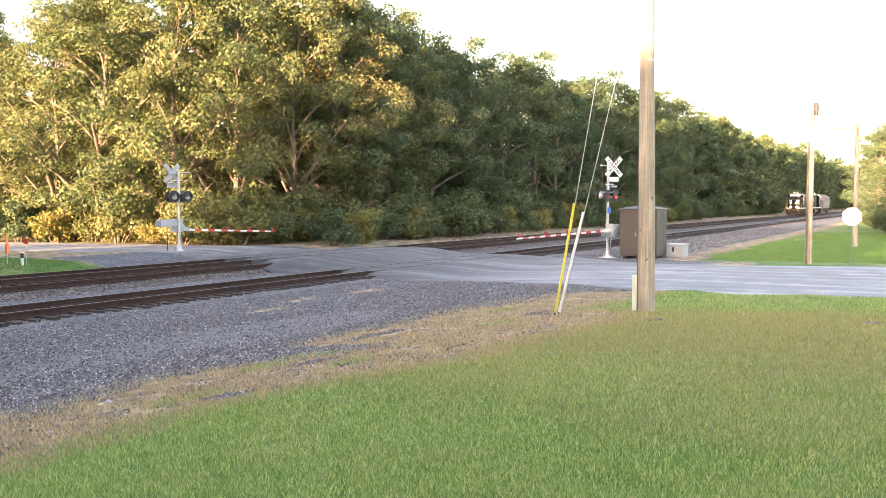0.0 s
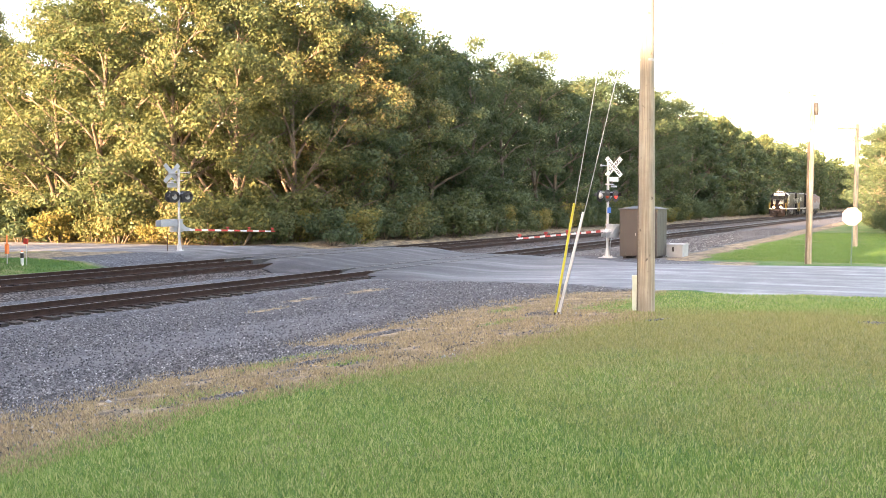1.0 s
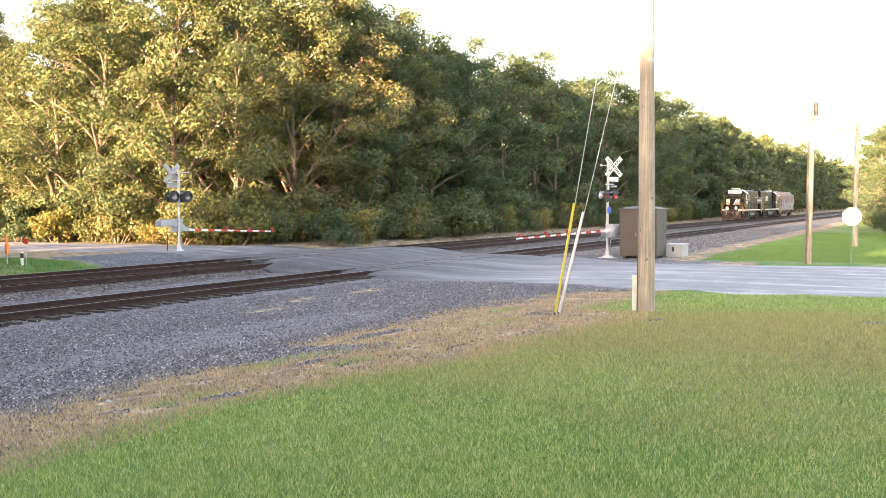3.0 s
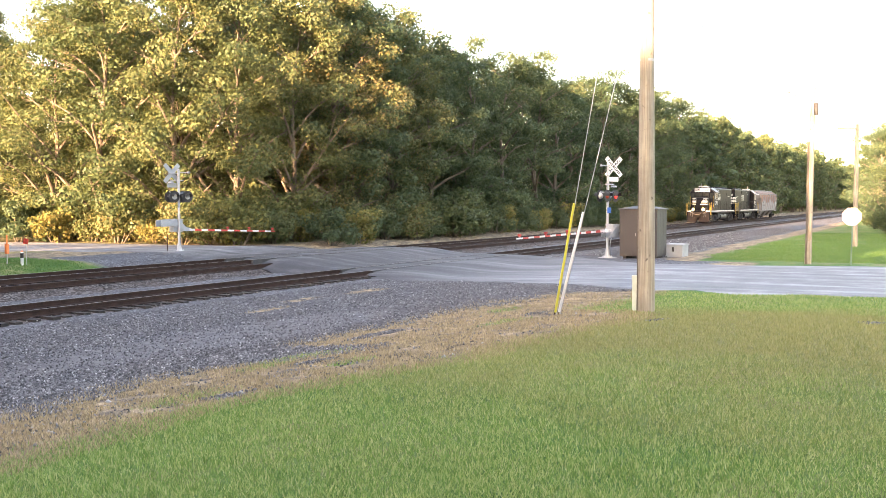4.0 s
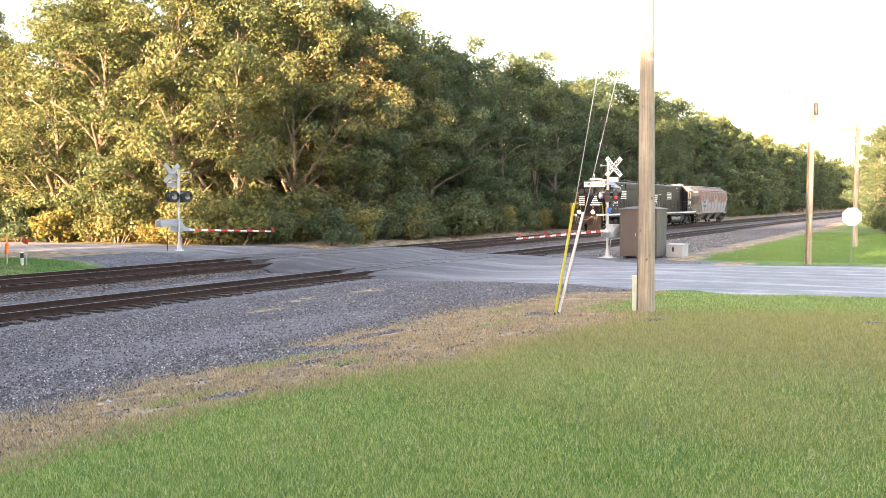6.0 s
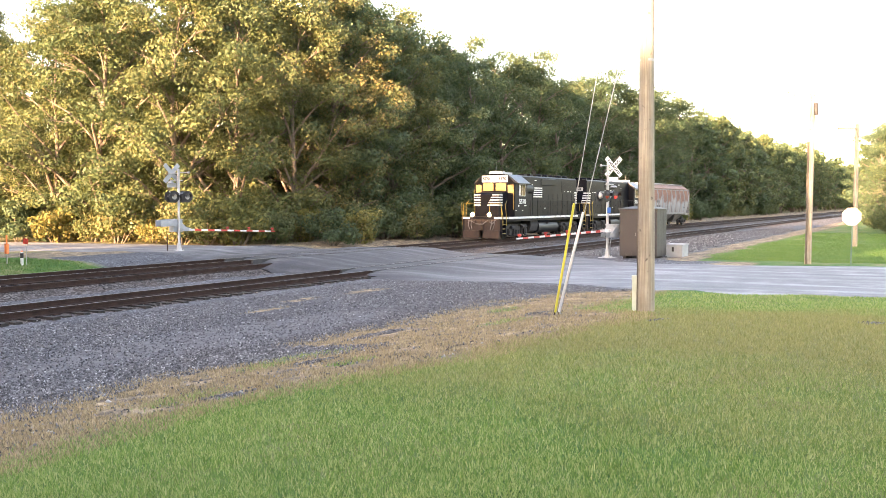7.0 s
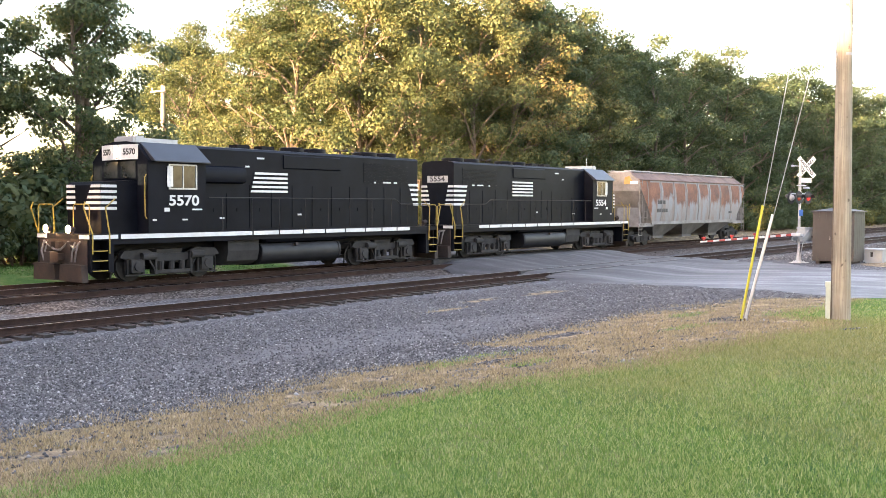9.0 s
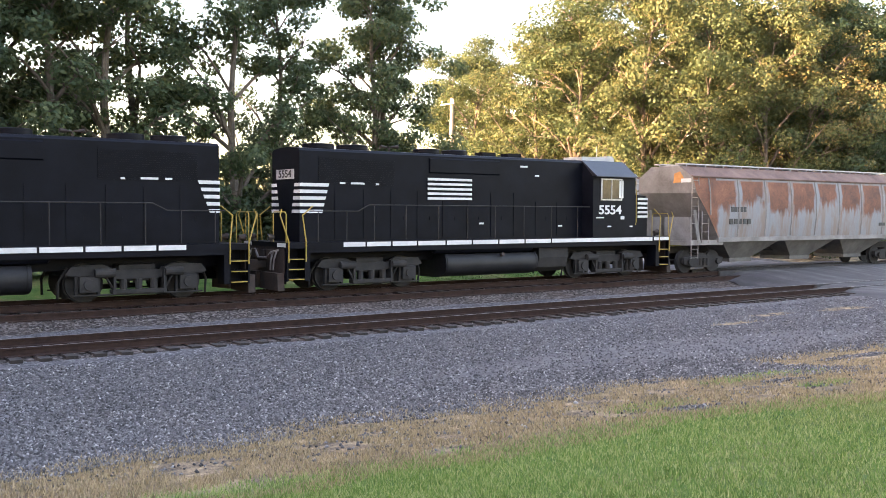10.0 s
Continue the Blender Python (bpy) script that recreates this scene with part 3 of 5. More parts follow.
    # dark bushes added to stand in for shade under the village-side trees
    spots += [(82.0, 1.6, 0), (84.5, -0.6, 0), (86.5, 2.0, 2), (90.0, 0.6, 0), (93.0, 3.2, 0), (98.0, 4.4, 0), (104.0, 5.2, 0), (112.0, 6.4, 0)]
    spots += [(24.8, 38.8, 0), (23.0, 37.8, 0), (20.8, 37.4, 0), (18.8, 37.0, 0), (16.5, 37.2, 0), (22.0, 39.5, 0), (33.0, 62.0, 1), (30.5, 63.0, 2), (28.0, 66, 1)]
    spots += [(d * math.cos(radians(a)), d * math.sin(radians(a)), 1) for a, d in ((39.5, 62.5), (41.0, 63.0), (42.6, 64.5), (44.3, 65.5), (46.0, 66.8), (47.5, 68.0), (49.0, 69.5))]
    seen = set()
    for x, y, k in spots:
        m = pose(x, y, gh(x, y), 0, 0, rng.uniform(0, 360))
        if k not in seen:
            seen.add(k)
            bushes[k].matrix_basis = m
            ob = bushes[k]
        else:
            ob = copy_thing(bushes[k], m)
        s = rng.uniform(0.7, 1.15) * (1.3 if x < 26 else 1)
        ob.scale = (s, s, s)
        tagged(ob, ("leafy bush in shade-darkened green", "yellow leafy bush", "green leafy bush")[k] + " at the foot of the wood", "bush", "bushes at the wood's edge")


build_forest()


# ---- poles and wires ----
def build_pole(x, y, height, r, label, lean=(0, 0)):
    ob = empty("utility_pole", pose(x, y, gh(x, y)), label, "utility pole")
    bm = bmesh.new()
    zs = [-0.3, 0.0, height * 0.25, height * 0.5, height * 0.75, height]
    tube(bm, [(lean[0] * z + 0.012 * math.sin(z), lean[1] * z, z) for z in zs], [r * 1.03, r, r * 0.93, r * 0.86, r * 0.78, r * 0.70], 18)
    part("post", bm, M_POLE, ob, smooth_angle=50)
    return ob


def wire(name, p, q, sag, r, material, label, parent=None):
    bm = bmesh.new()
    p, q = Vector(p), Vector(q)
    tube(bm, [p.lerp(q, k / 12) - Vector((0, 0, sag * 4 * (k / 12) * (1 - k / 12))) for k in range(13)], r, 5)
    ob = part(name, bm, material, parent)
    if not parent:
        tagged(ob, label, "cable")
    return ob


def cross_arm(ob, z, y0, y1, pins, dz=0.0):
    bm = bmesh.new()
    prism(bm, [(y0, z - 0.05 + dz), (y1, z - 0.05), (y1, z + 0.05), (y0, z + 0.05 + dz)], "x", -0.19, -0.10)
    arm = part("cross_arm", bm, M_POLE, ob, bevel=0.008)
    for y in pins:
        bm = bmesh.new()
        zz = z + dz * (y1 - y) / (y1 - y0)
        tube(bm, [(-0.145, y, zz + 0.05), (-0.145, y, zz + 0.12), (-0.145, y, zz + 0.15), (-0.145, y, zz + 0.21), (-0.145, y, zz + 0.24)], [0.015, 0.02, 0.05, 0.05, 0.02], 8)
        part("insulator", bm, M_STEELWIRE, arm)


POLE_A = build_pole(19.37, 5.33, 11.2, 0.168, "weathered wooden utility pole standing on the lawn", (0, 0.008))
bm = bmesh.new()
tube(bm, [(-0.05, 0.172, 0.0), (-0.05, 0.165, 3.0), (-0.05, 0.16, 6.8)], 0.014, 6)
part("ground_wire", bm, M_BARK, POLE_A, "dark ground wire down the pole")
for z in (5.0, 6.3):
    bm = bmesh.new()
    tube(bm, [(0, 0.008 * z, z), (0, 0.008 * z, z + 0.05)], 0.168 * (1 - 0.027 * z) + 0.006, 18)
    part("band", bm, M_STEELWIRE, POLE_A)
POLE_B = build_pole(46.03, 5.42, 7.75, 0.15, "grey wooden utility pole beside the road", (0, -0.012))
cross_arm(POLE_B, 7.45, -0.95, 0.95, (-0.9, -0.55, 0.5, 0.9))
bm = bmesh.new()
tube(bm, [(-0.05, -0.24, 6.55), (-0.05, -0.24, 6.60), (-0.05, -0.24, 7.05), (-0.05, -0.24, 7.1)], [0.08, 0.10, 0.10, 0.06], 14)
part("cutout_box", bm, M_INK, POLE_B, "dark cylindrical equipment on the pole", smooth_angle=40)
bm = bmesh.new()
tube(bm, [(-0.16, 0.06, -0.1), (-0.15, 0.05, 5.4)], 0.045, 8)
part("conduit", bm, M_BARK, POLE_B, "dark conduit up the pole")
POLE_C = build_pole(65.9, 5.03, 7.6, 0.16, "grey wooden utility pole on the far lawn")
cross_arm(POLE_C, 7.3, 0.0, 1.15, (0.35, 1.05))
POLE_D = build_pole(36.7, 49.6, 9.6, 0.16, "sunlit wooden utility pole beside the far road", (0.02, 0.0))
cross_arm(POLE_D, 9.2, -0.7, 0.7, (-0.6, 0.6))
wire("power_cable", (19.3, 5.4, 7.0), (46.0, 5.3, 6.9), 0.35, 0.009, M_STEELWIRE, "thin cable strung between two utility poles")
wire("power_cable", (45.9, 6.3, 7.45), (65.8, 6.1, 7.3), 0.25, 0.007, M_STEELWIRE, "thin cable strung between two utility poles")


def build_guys():
    g = (19.14, 7.19, gh(19.14, 7.19))
    for dx, top, m, name, ln in ((0.0, 10.6, M_YELLOW, "yellow", 2.35), (0.10, 7.25, M_WHITE, "white", 2.2)):
        ob = empty("guy_wire", pose(g[0] + dx, g[1] - dx * 0.4, g[2]), "taut steel guy wire with a " + name + " plastic guard", "guy wire", "guy wires")
        d = Vector((19.37 - g[0] - dx, 5.45 - g[1] + dx * 0.4, top - g[2]))
        n = d.normalized()
        bm = bmesh.new()
        tube(bm, [(0, 0, -0.15), n * d.length], 0.009, 6)
        part("strand", bm, M_STEELWIRE, ob)
        bm = bmesh.new()
        tube(bm, [n * 0.06, n * ln], 0.027, 10)
        part("guard", bm, m, ob, name + " plastic tube", smooth_angle=40)
        bm = bmesh.new()
        tube(bm, [(0.02, 0.02, -0.2), (0.0, 0.0, 0.10)], 0.014, 6)
        part("anchor_rod", bm, M_RAIL, ob)


build_guys()
bm = bmesh.new()
z0 = gh(19.74, 5.69)
box(bm, -0.055, 0.055, -0.06, 0.06, -0.1, 0.72)
box(bm, -0.065, 0.065, -0.07, 0.07, 0.66, 0.76)
M_PEDESTAL = simple("pale_green_plastic", (0.42, 0.47, 0.40), (0.55, 0.60, 0.52), 3.0, 0.6)
ped = part("cable_pedestal", bm, M_PEDESTAL, None, bevel=0.012)
ped.matrix_basis = pose(19.66, 5.64, z0, 0, 0, 12)
tagged(ped, "narrow pale green cable pedestal beside the pole", "cable pedestal")


# ---- crossing signals ----
M_SIGN_WHITE = simple("white_sign_sheet", (0.40, 0.40, 0.40), (0.54, 0.54, 0.54), 2.0, 0.4, grain=40, bump_s=0.02)
M_BLUE = simple("blue_sign_sheet", (0.02, 0.10, 0.35), (0.03, 0.14, 0.42), 3.0, 0.4)
M_GREYBOX = simple("grey_painted_steel", (0.20, 0.22, 0.24), (0.28, 0.30, 0.32), 2.0, 0.5, grain=40, bump_s=0.06)
M_CONCRETE = simple("concrete", (0.30, 0.29, 0.28), (0.44, 0.43, 0.41), 2.0, 0.9, grain=30)
M_REDLENS = simple("red_lens", (0.20, 0.01, 0.01), (0.32, 0.02, 0.015), 5.0, 0.15)
_m, _nt, _b = mat("lit_red_lens")
_b.inputs["Base Color"].default_value = (0.5, 0.01, 0.01, 1)
_b.inputs["Emission Color"].default_value = (1.0, 0.03, 0.02, 1)
_b.inputs["Emission Strength"].default_value = 0.06
M_REDLIT = _m
M_MATT_BLACK = simple("matt_black_sheet", (0.012, 0.012, 0.012), (0.03, 0.03, 0.03), 3.0, 0.8)


def letters(name, body, size, material, parent, m):
    cu = bpy.data.curves.new(name, "FONT")
    cu.body, cu.size, cu.extrude, cu.offset = body, size, 0.003, size * 0.015
    cu.align_x, cu.align_y = "CENTER", "CENTER"
    tmp = new("tmp", cu)
    bpy.context.view_layer.update()
    me = bpy.data.meshes.new_from_object(tmp.evaluated_get(bpy.context.evaluated_depsgraph_get()))
    bpy.data.objects.remove(tmp)
    me.materials.clear()
    me.materials.append(material)
    ob = new(name, me)
    ob.parent = parent
    ob.matrix_basis = m
    return ob


def build_signal(x, y, rz, arm_len, label, sign_turn=0.0, lift=0.0, plate=True, sheet=None, up=0.0, lamps_up=0.0):
    """A crossing signal: mast, crossbuck, flashers and a lowered gate arm along +x; traffic sees its +y side."""
    ob = empty("crossing_signal", pose(x, y, gh(x, y), 0, 0, rz), label, "crossing signal", "level crossing signals")
    bm = bmesh.new()
    tube(bm, [(0, 0, 0.28), (0, 0, 4.55 + up)], 0.062, 14)
    part("mast", bm, M_SILVER, ob, "silver painted steel mast", smooth_angle=40)
    for z in (2.95 + lamps_up, 3.25, 3.42, 3.62, 3.80, 3.95 + up / 2, 4.18 + up, 4.36 + up):
        bm = bmesh.new()
        tube(bm, [(0, 0, z), (0, 0, z + 0.05)], 0.075, 12)
        part("clamp", bm, M_STEELWIRE, ob)
    bm = bmesh.new()
    box(bm, -0.2, 0.2, -0.2, 0.2, 0.0, 0.05)
    tube(bm, [(0, 0, 0.05), (0, 0, 0.12), (0, 0, 0.42)], [0.17, 0.13, 0.085], 12)
    for a in (-0.15, 0.15):
        for b in (-0.15, 0.15):
            tube(bm, [(a, b, 0.05), (a, b, 0.12)], 0.02, 6)
    part("base_casting", bm, M_SILVER, ob, bevel=0.006)
    bm = bmesh.new()
    box(bm, -0.34, 0.34, -0.34, 0.34, -0.4, 0.0)
    part("footing", bm, M_CONCRETE, ob, "concrete footing")
    # crossbuck on its bracket
    cb = new("crossbuck")
    cb.parent = ob
    cb.matrix_basis = pose(-0.30, 0.13, 4.33 + up, 0, 0, sign_turn)
    for k, (a, word) in enumerate(((47, "CROSSING"), (-47, "RAILROAD"))):
        bm = bmesh.new()
        box(bm, -0.61, 0.61, 0.012 * k, 0.012 * k + 0.008, -0.115, 0.115)
        bl = part("blade", bm, sheet or M_SIGN_WHITE, cb, "grey back of a sign blade" if sheet else "white reflective sign blade", bevel=0.002)
        bl.matrix_basis = pose(0, 0, 0, 0, a, 0)
        letters("sign_word", word, 0.19, M_MATT_BLACK, bl, pose(0, 0.012 * k + 0.011, 0, 90, 0, 180))
    bm = bmesh.new()
    box(bm, -0.27, 0.27, 0.0, 0.008, -0.72, -0.50)
    part("tracks_plate", bm, sheet or M_SIGN_WHITE, cb, "small white plate under the crossbuck")
    bm = bmesh.new()
    tube(bm, [(-0.55, 0.06, 4.33 + up), (0.05, 0.06, 4.33 + up)], 0.022, 8)
    part("crossbuck_bracket", bm, M_SILVER, ob)
    bm = bmesh.new()
    tube(bm, [(0.0, 0.0, 4.38 + up), (0.54, 0.0, 4.38 + up), (0.55, 0.0, 4.38 + up), (0.66, 0.0, 4.38 + up), (0.68, 0.0, 4.38 + up)], [0.022, 0.022, 0.05, 0.05, 0.03], 8)
    part("side_bracket", bm, M_SILVER, ob)
    bm = bmesh.new()
    tube(bm, [(-0.45, 0.04, 3.62), (0.3, 0.04, 3.62)], 0.025, 8)
    part("bell_bracket", bm, M_SILVER, ob)
    bm = bmesh.new()
    tube(bm, [(-0.38, 0.1, 3.48), (-0.38, 0.1, 3.56)], [0.16, 0.12], 14)
    part("bell", bm, M_STEELWIRE, ob, "grey crossing bell", smooth_angle=40)
    # flashing lamps
    bm = bmesh.new()
    tube(bm, [(px_, 0.0, pz_ + lamps_up) for px_, pz_ in ((-0.55, 3.05), (-0.42, 2.98), (0.42, 2.98), (0.7, 2.98), (0.75, 2.85))], 0.024, 8)
    part("lamp_bar", bm, M_SILVER, ob)
    for xs in (-0.38, 0.38):
        for d in (-1, 1):
            fl = new("flasher")
            fl.parent = ob
            fl.matrix_basis = pose(xs, 0, 2.80 + lamps_up)
            bm = bmesh.new()
            tube(bm, [(0, d * 0.20, 0), (0, d * 0.214, 0)], 0.30, 24)
            part("background", bm, M_MATT_BLACK, fl, "round black lamp background")
            bm = bmesh.new()
            tube(bm, [(0, d * 0.06, 0), (0, d * 0.12, 0), (0, d * 0.20, 0)], [0.07, 0.13, 0.15], 16)
            part("housing", bm, M_SILVER if d < 0 else M_MATT_BLACK, fl, smooth_angle=40)
            bm = bmesh.new()
            tube(bm, [(0, d * 0.214, 0), (0, d * 0.24, 0)], [0.15, 0.13], 18)
            part("lens", bm, M_SILVER if d < 0 else M_REDLIT if xs < 0 else M_REDLENS, fl, "pale silver-coloured lamp lens" if d < 0 else "red lamp lens", smooth_angle=40)
            bm = bmesh.new()
            pts = [(0.17 * math.cos(a), 0.17 * math.sin(a)) for a in [math.pi * k / 10 for k in range(11)]]
            for (a0, b0), (a1, b1) in zip(pts, pts[1:]):
                v = [bm.verts.new(c) for c in ((a0, d * 0.21, b0), (a1, d * 0.21, b1), (a1, d * 0.44, b1 * 0.9), (a0, d * 0.44, b0 * 0.9))]
                bm.faces.new(v)
            part("hood", bm, M_MATT_BLACK, fl)
    if plate:
        bm = bmesh.new()
        box(bm, -0.16, 0.16, 0.075, 0.083, 2.2, 2.48)
        part("notice_plate", bm, M_BLUE, ob, "small blue notice plate")
    # gate mechanism, counterweights and arm
    bm = bmesh.new()
    box(bm, -0.26, 0.26, 0.08, 0.48, 1.0, 1.62)
    box(bm, -0.22, 0.22, 0.48, 0.52, 1.06, 1.56)
    box(bm, -0.30, 0.30, 0.06, 0.50, 1.60, 1.66)
    part("gate_mechanism", bm, M_GREYBOX, ob, "pale grey gate mechanism box", bevel=0.02)
    for ys in (0.04, 0.54):
        bm = bmesh.new()
        prism(bm, [(-1.0, 1.28), (-1.0, 1.60), (-0.3, 1.66), (0.15, 1.52), (0.42, 1.25), (0.62, 1.20), (0.62, 1.04), (0.3, 1.04), (0.0, 1.22), (-0.3, 1.30)], "y", ys - 0.025, ys + 0.025)
        part("counterweight", bm, M_GREYBOX, ob, "grey counterweight bracket", bevel=0.01)
    bm = bmesh.new()
    box(bm, 0.5, 0.75, 0.05, 0.53, 1.06 + lift * 0.9, 1.18 + lift * 0.9)
    seg, xx, k = 0.41, 0.7, 0
    drop = 0.22 / arm_len
    while xx < arm_len - 0.05:
        x1 = min(arm_len, xx + seg)
        h0, h1 = 0.058 - 0.026 * xx / arm_len, 0.058 - 0.026 * x1 / arm_len
        prism(bm, [(xx, 1.12 + lift - drop * xx - h0), (x1, 1.12 + lift - drop * x1 - h1), (x1, 1.12 + lift - drop * x1 + h1), (xx, 1.12 + lift - drop * xx + h0)], "y", 0.27, 0.31, k % 2)
        xx, k = x1, k + 1
    arm = part("gate_arm", bm, [M_SIGN_WHITE, M_RED], ob, "red and white striped gate arm")
    for f in (0.50, 0.72, 0.97):
        bm = bmesh.new()
        xa = arm_len * f
        za = 1.12 + lift - drop * xa + 0.05
        box(bm, xa - 0.05, xa + 0.05, 0.26, 0.32, za, za + 0.04)
        tube(bm, [(xa, 0.22, za + 0.10), (xa, 0.36, za + 0.10)], 0.055, 12)
        part("arm_lamp", bm, M_RED, arm, "small red lamp on the arm")
    bm = bmesh.new()
    tube(bm, [(0.1, 0.3, 1.0), (0.2, 0.3, 0.75), (0.12, 0.2, 0.4), (0.05, 0.1, 0.1)], 0.022, 7)
    part("conduit", bm, M_STEELWIRE, ob)
    return ob


build_signal(46.97, 14.91, 165, 7.7, "silver crossing signal with crossbuck and lowered striped gate", -28, 0.24, up=0.15, lamps_up=0.25)
build_signal(38.40, 34.75, -15, 6.35, "silver crossing signal beyond the tracks, gate down, seen from behind", 0, 0.0, False, M_GREYBOX, up=-0.35)


# ---- cabinets, signs, markers ----
def build_shed():
    ob = empty("equipment_shed", pose(46.7, 12.36, gh(47, 13)), "dark brown sheet-metal signal equipment shed", "equipment shed")
    w, d, h = 1.8, 1.85, 2.38
    bm = bmesh.new()
    box(bm, 0.02, w - 0.02, 0.02, d - 0.02, 0.12, h)
    part("wall", bm, M_SHED, ob)
    for k in range(6):
        bm = bmesh.new()
        x = k * w / 6
        box(bm, x + 0.012, x + w / 6 - 0.012, 0.0, 0.03, 0.14, h - 0.01)
        part("panel", bm, M_SHED, ob, bevel=0.006)
        bm = bmesh.new()
        y = k * d / 6
        box(bm, 0.0, 0.03, y + 0.012, y + d / 6 - 0.012, 0.14, h - 0.01)
        part("panel", bm, M_SHED, ob, bevel=0.006)
    bm = bmesh.new()
    lo = [bm.verts.new(c) for c in ((-0.07, -0.07, h), (w + 0.07, -0.07, h), (w + 0.07, d + 0.07, h), (-0.07, d + 0.07, h))]
    md = [bm.verts.new((v.co.x, v.co.y, h + 0.05)) for v in lo]
    ap = bm.verts.new((w / 2, d / 2, h + 0.24))
    for k in range(4):
        bm.faces.new((lo[k], lo[(k + 1) % 4], md[(k + 1) % 4], md[k]))
        bm.faces.new((md[k], md[(k + 1) % 4], ap))
    bm.faces.new(lo[::-1])
    part("roof", bm, M_SHED, ob)
    for y in (0.25, d - 0.25):
        bm = bmesh.new()
        box(bm, 0.05, w - 0.05, y - 0.08, y + 0.08, -0.1, 0.12)
        part("skid", bm, M_TIE, ob)
    bm = bmesh.new()
    box(bm, -0.012, 0.0, 0.95, 1.62, 0.3, 2.05)
    door = part("door", bm, M_SHED, ob, "flush brown door", bevel=0.004)
    bm = bmesh.new()
    tube(bm, [(-0.03, 1.05, 1.1), (-0.03, 1.05, 1.25)], 0.012, 6)
    part("handle", bm, M_STEELWIRE, door)


build_shed()


def build_cabinet():
    ob = empty("battery_cabinet", pose(48.9, 11.66, gh(49, 12)), "low pale grey steel cabinet beside the shed", "cabinet")
    bm = bmesh.new()
    box(bm, 0, 1.25, 0, 0.84, -0.05, 0.58)
    part("body", bm, M_GREYBOX, ob, bevel=0.015)
    bm = bmesh.new()
    box(bm, -0.04, 1.29, -0.04, 0.88, 0.58, 0.64)
    part("lid", bm, M_GREYBOX, ob, bevel=0.012)
    bm = bmesh.new()
    box(bm, -0.025, 0.0, 0.42, 0.52, 0.28, 0.5)
    part("latch", bm, M_MATT_BLACK, ob, "dark latch and padlock", bevel=0.005)


build_cabinet()


def build_stop_sign():
    ob = empty("stop_sign", pose(46.08, 3.66, gh(46, 3.6), 0, 0, -82), "octagonal stop sign seen from its bare back", "road sign")
    bm = bmesh.new()
    box(bm, -0.03, 0.03, -0.02, 0.02, -0.2, 2.45)
    post = part("post", bm, simple("green_steel_post", (0.05, 0.10, 0.07), (0.09, 0.15, 0.11), 3.0, 0.6), ob)
    post.matrix_basis = pose(0, 0.02, 0, 0, 1.2, 0)
    bm = bmesh.new()
    pts = [(0.41 * math.cos(math.pi * (k + 0.5) / 4), 2.12 + 0.41 * math.sin(math.pi * (k + 0.5) / 4)) for k in range(8)]
    prism(bm, pts, "y", -0.008, -0.004)
    part("sign_back", bm, M_SIGN_WHITE, ob, "bare pale metal octagon")
    bm = bmesh.new()
    prism(bm, pts, "y", -0.002, 0.001)
    part("sign_face", bm, M_RED, ob, "red sign face")
    for z in (1.95, 2.3):
        bm = bmesh.new()
        tube(bm, [(0, -0.02, z), (0, -0.01, z)], 0.015, 8)
        part("bolt", bm, M_STEELWIRE, ob)


build_stop_sign()


def build_marker(x, y, h, kind):
    ob = empty("buried_cable_marker", pose(x, y, gh(x, y)), "slim white and orange marker post with a red plate" if kind else "slim orange flexible marker post", "marker post", "marker posts")
    M_ORANGE = bpy.data.materials.get("orange_plastic") or simple("orange_plastic", (0.62, 0.13, 0.03), (0.72, 0.19, 0.05), 3.0, 0.5)
    bm = bmesh.new()
    if kind:
        tube(bm, [(0, 0, -0.1), (0, 0, 0.55)], 0.06, 12)
        part("post", bm, M_SIGN_WHITE, ob, smooth_angle=40)
        bm = bmesh.new()
        tube(bm, [(0, 0, 0.30), (0, 0, 0.50)], 0.064, 12)
        part("band", bm, M_MATT_BLACK, ob)
        bm = bmesh.new()
        tube(bm, [(0, 0, 0.55), (0, 0, 0.60)], [0.06, 0.03], 12)
        part("cap", bm, M_ORANGE, ob)
        bm = bmesh.new()
        tube(bm, [(0.12, -0.12, -0.1), (0.12, -0.12, 1.12)], 0.012, 6)
        part("rod", bm, M_STEELWIRE, ob)
        bm = bmesh.new()
        box(bm, -0.004, 0.004, -0.10, 0.10, -0.11, 0.11)
        pl = part("plate", bm, M_RED, ob, "red warning plate", bevel=0.002)
        pl.matrix_basis = pose(0.10, -0.12, 0.98, 8, 0, 25)
    else:
        tube(bm, [(0, 0, -0.1), (0, 0, 0.5)], 0.02, 8)
        part("rod", bm, M_STEELWIRE, ob)
        bm = bmesh.new()
        box(bm, -0.06, 0.06, -0.06, 0.06, 0.45, 0.85)
        tube(bm, [(0, 0, 0.85), (0, 0, h)], 0.03, 8)
        part("sleeve", bm, M_ORANGE, ob, "orange sleeve")


build_marker(27.7, 33.4, 1.1, 1)
build_marker(27.35, 33.85, 1.2, 0)
bm = bmesh.new()
tube(bm, [(0, 0, -0.1), (0, 0, 0.9)], 0.025, 8)
stake = part("stake", bm, M_RAIL, None)
stake.matrix_basis = pose(37.96, 35.13, gh(37.96, 35.13))
tagged(stake, "thin rusty steel stake beside the signal", "stake")


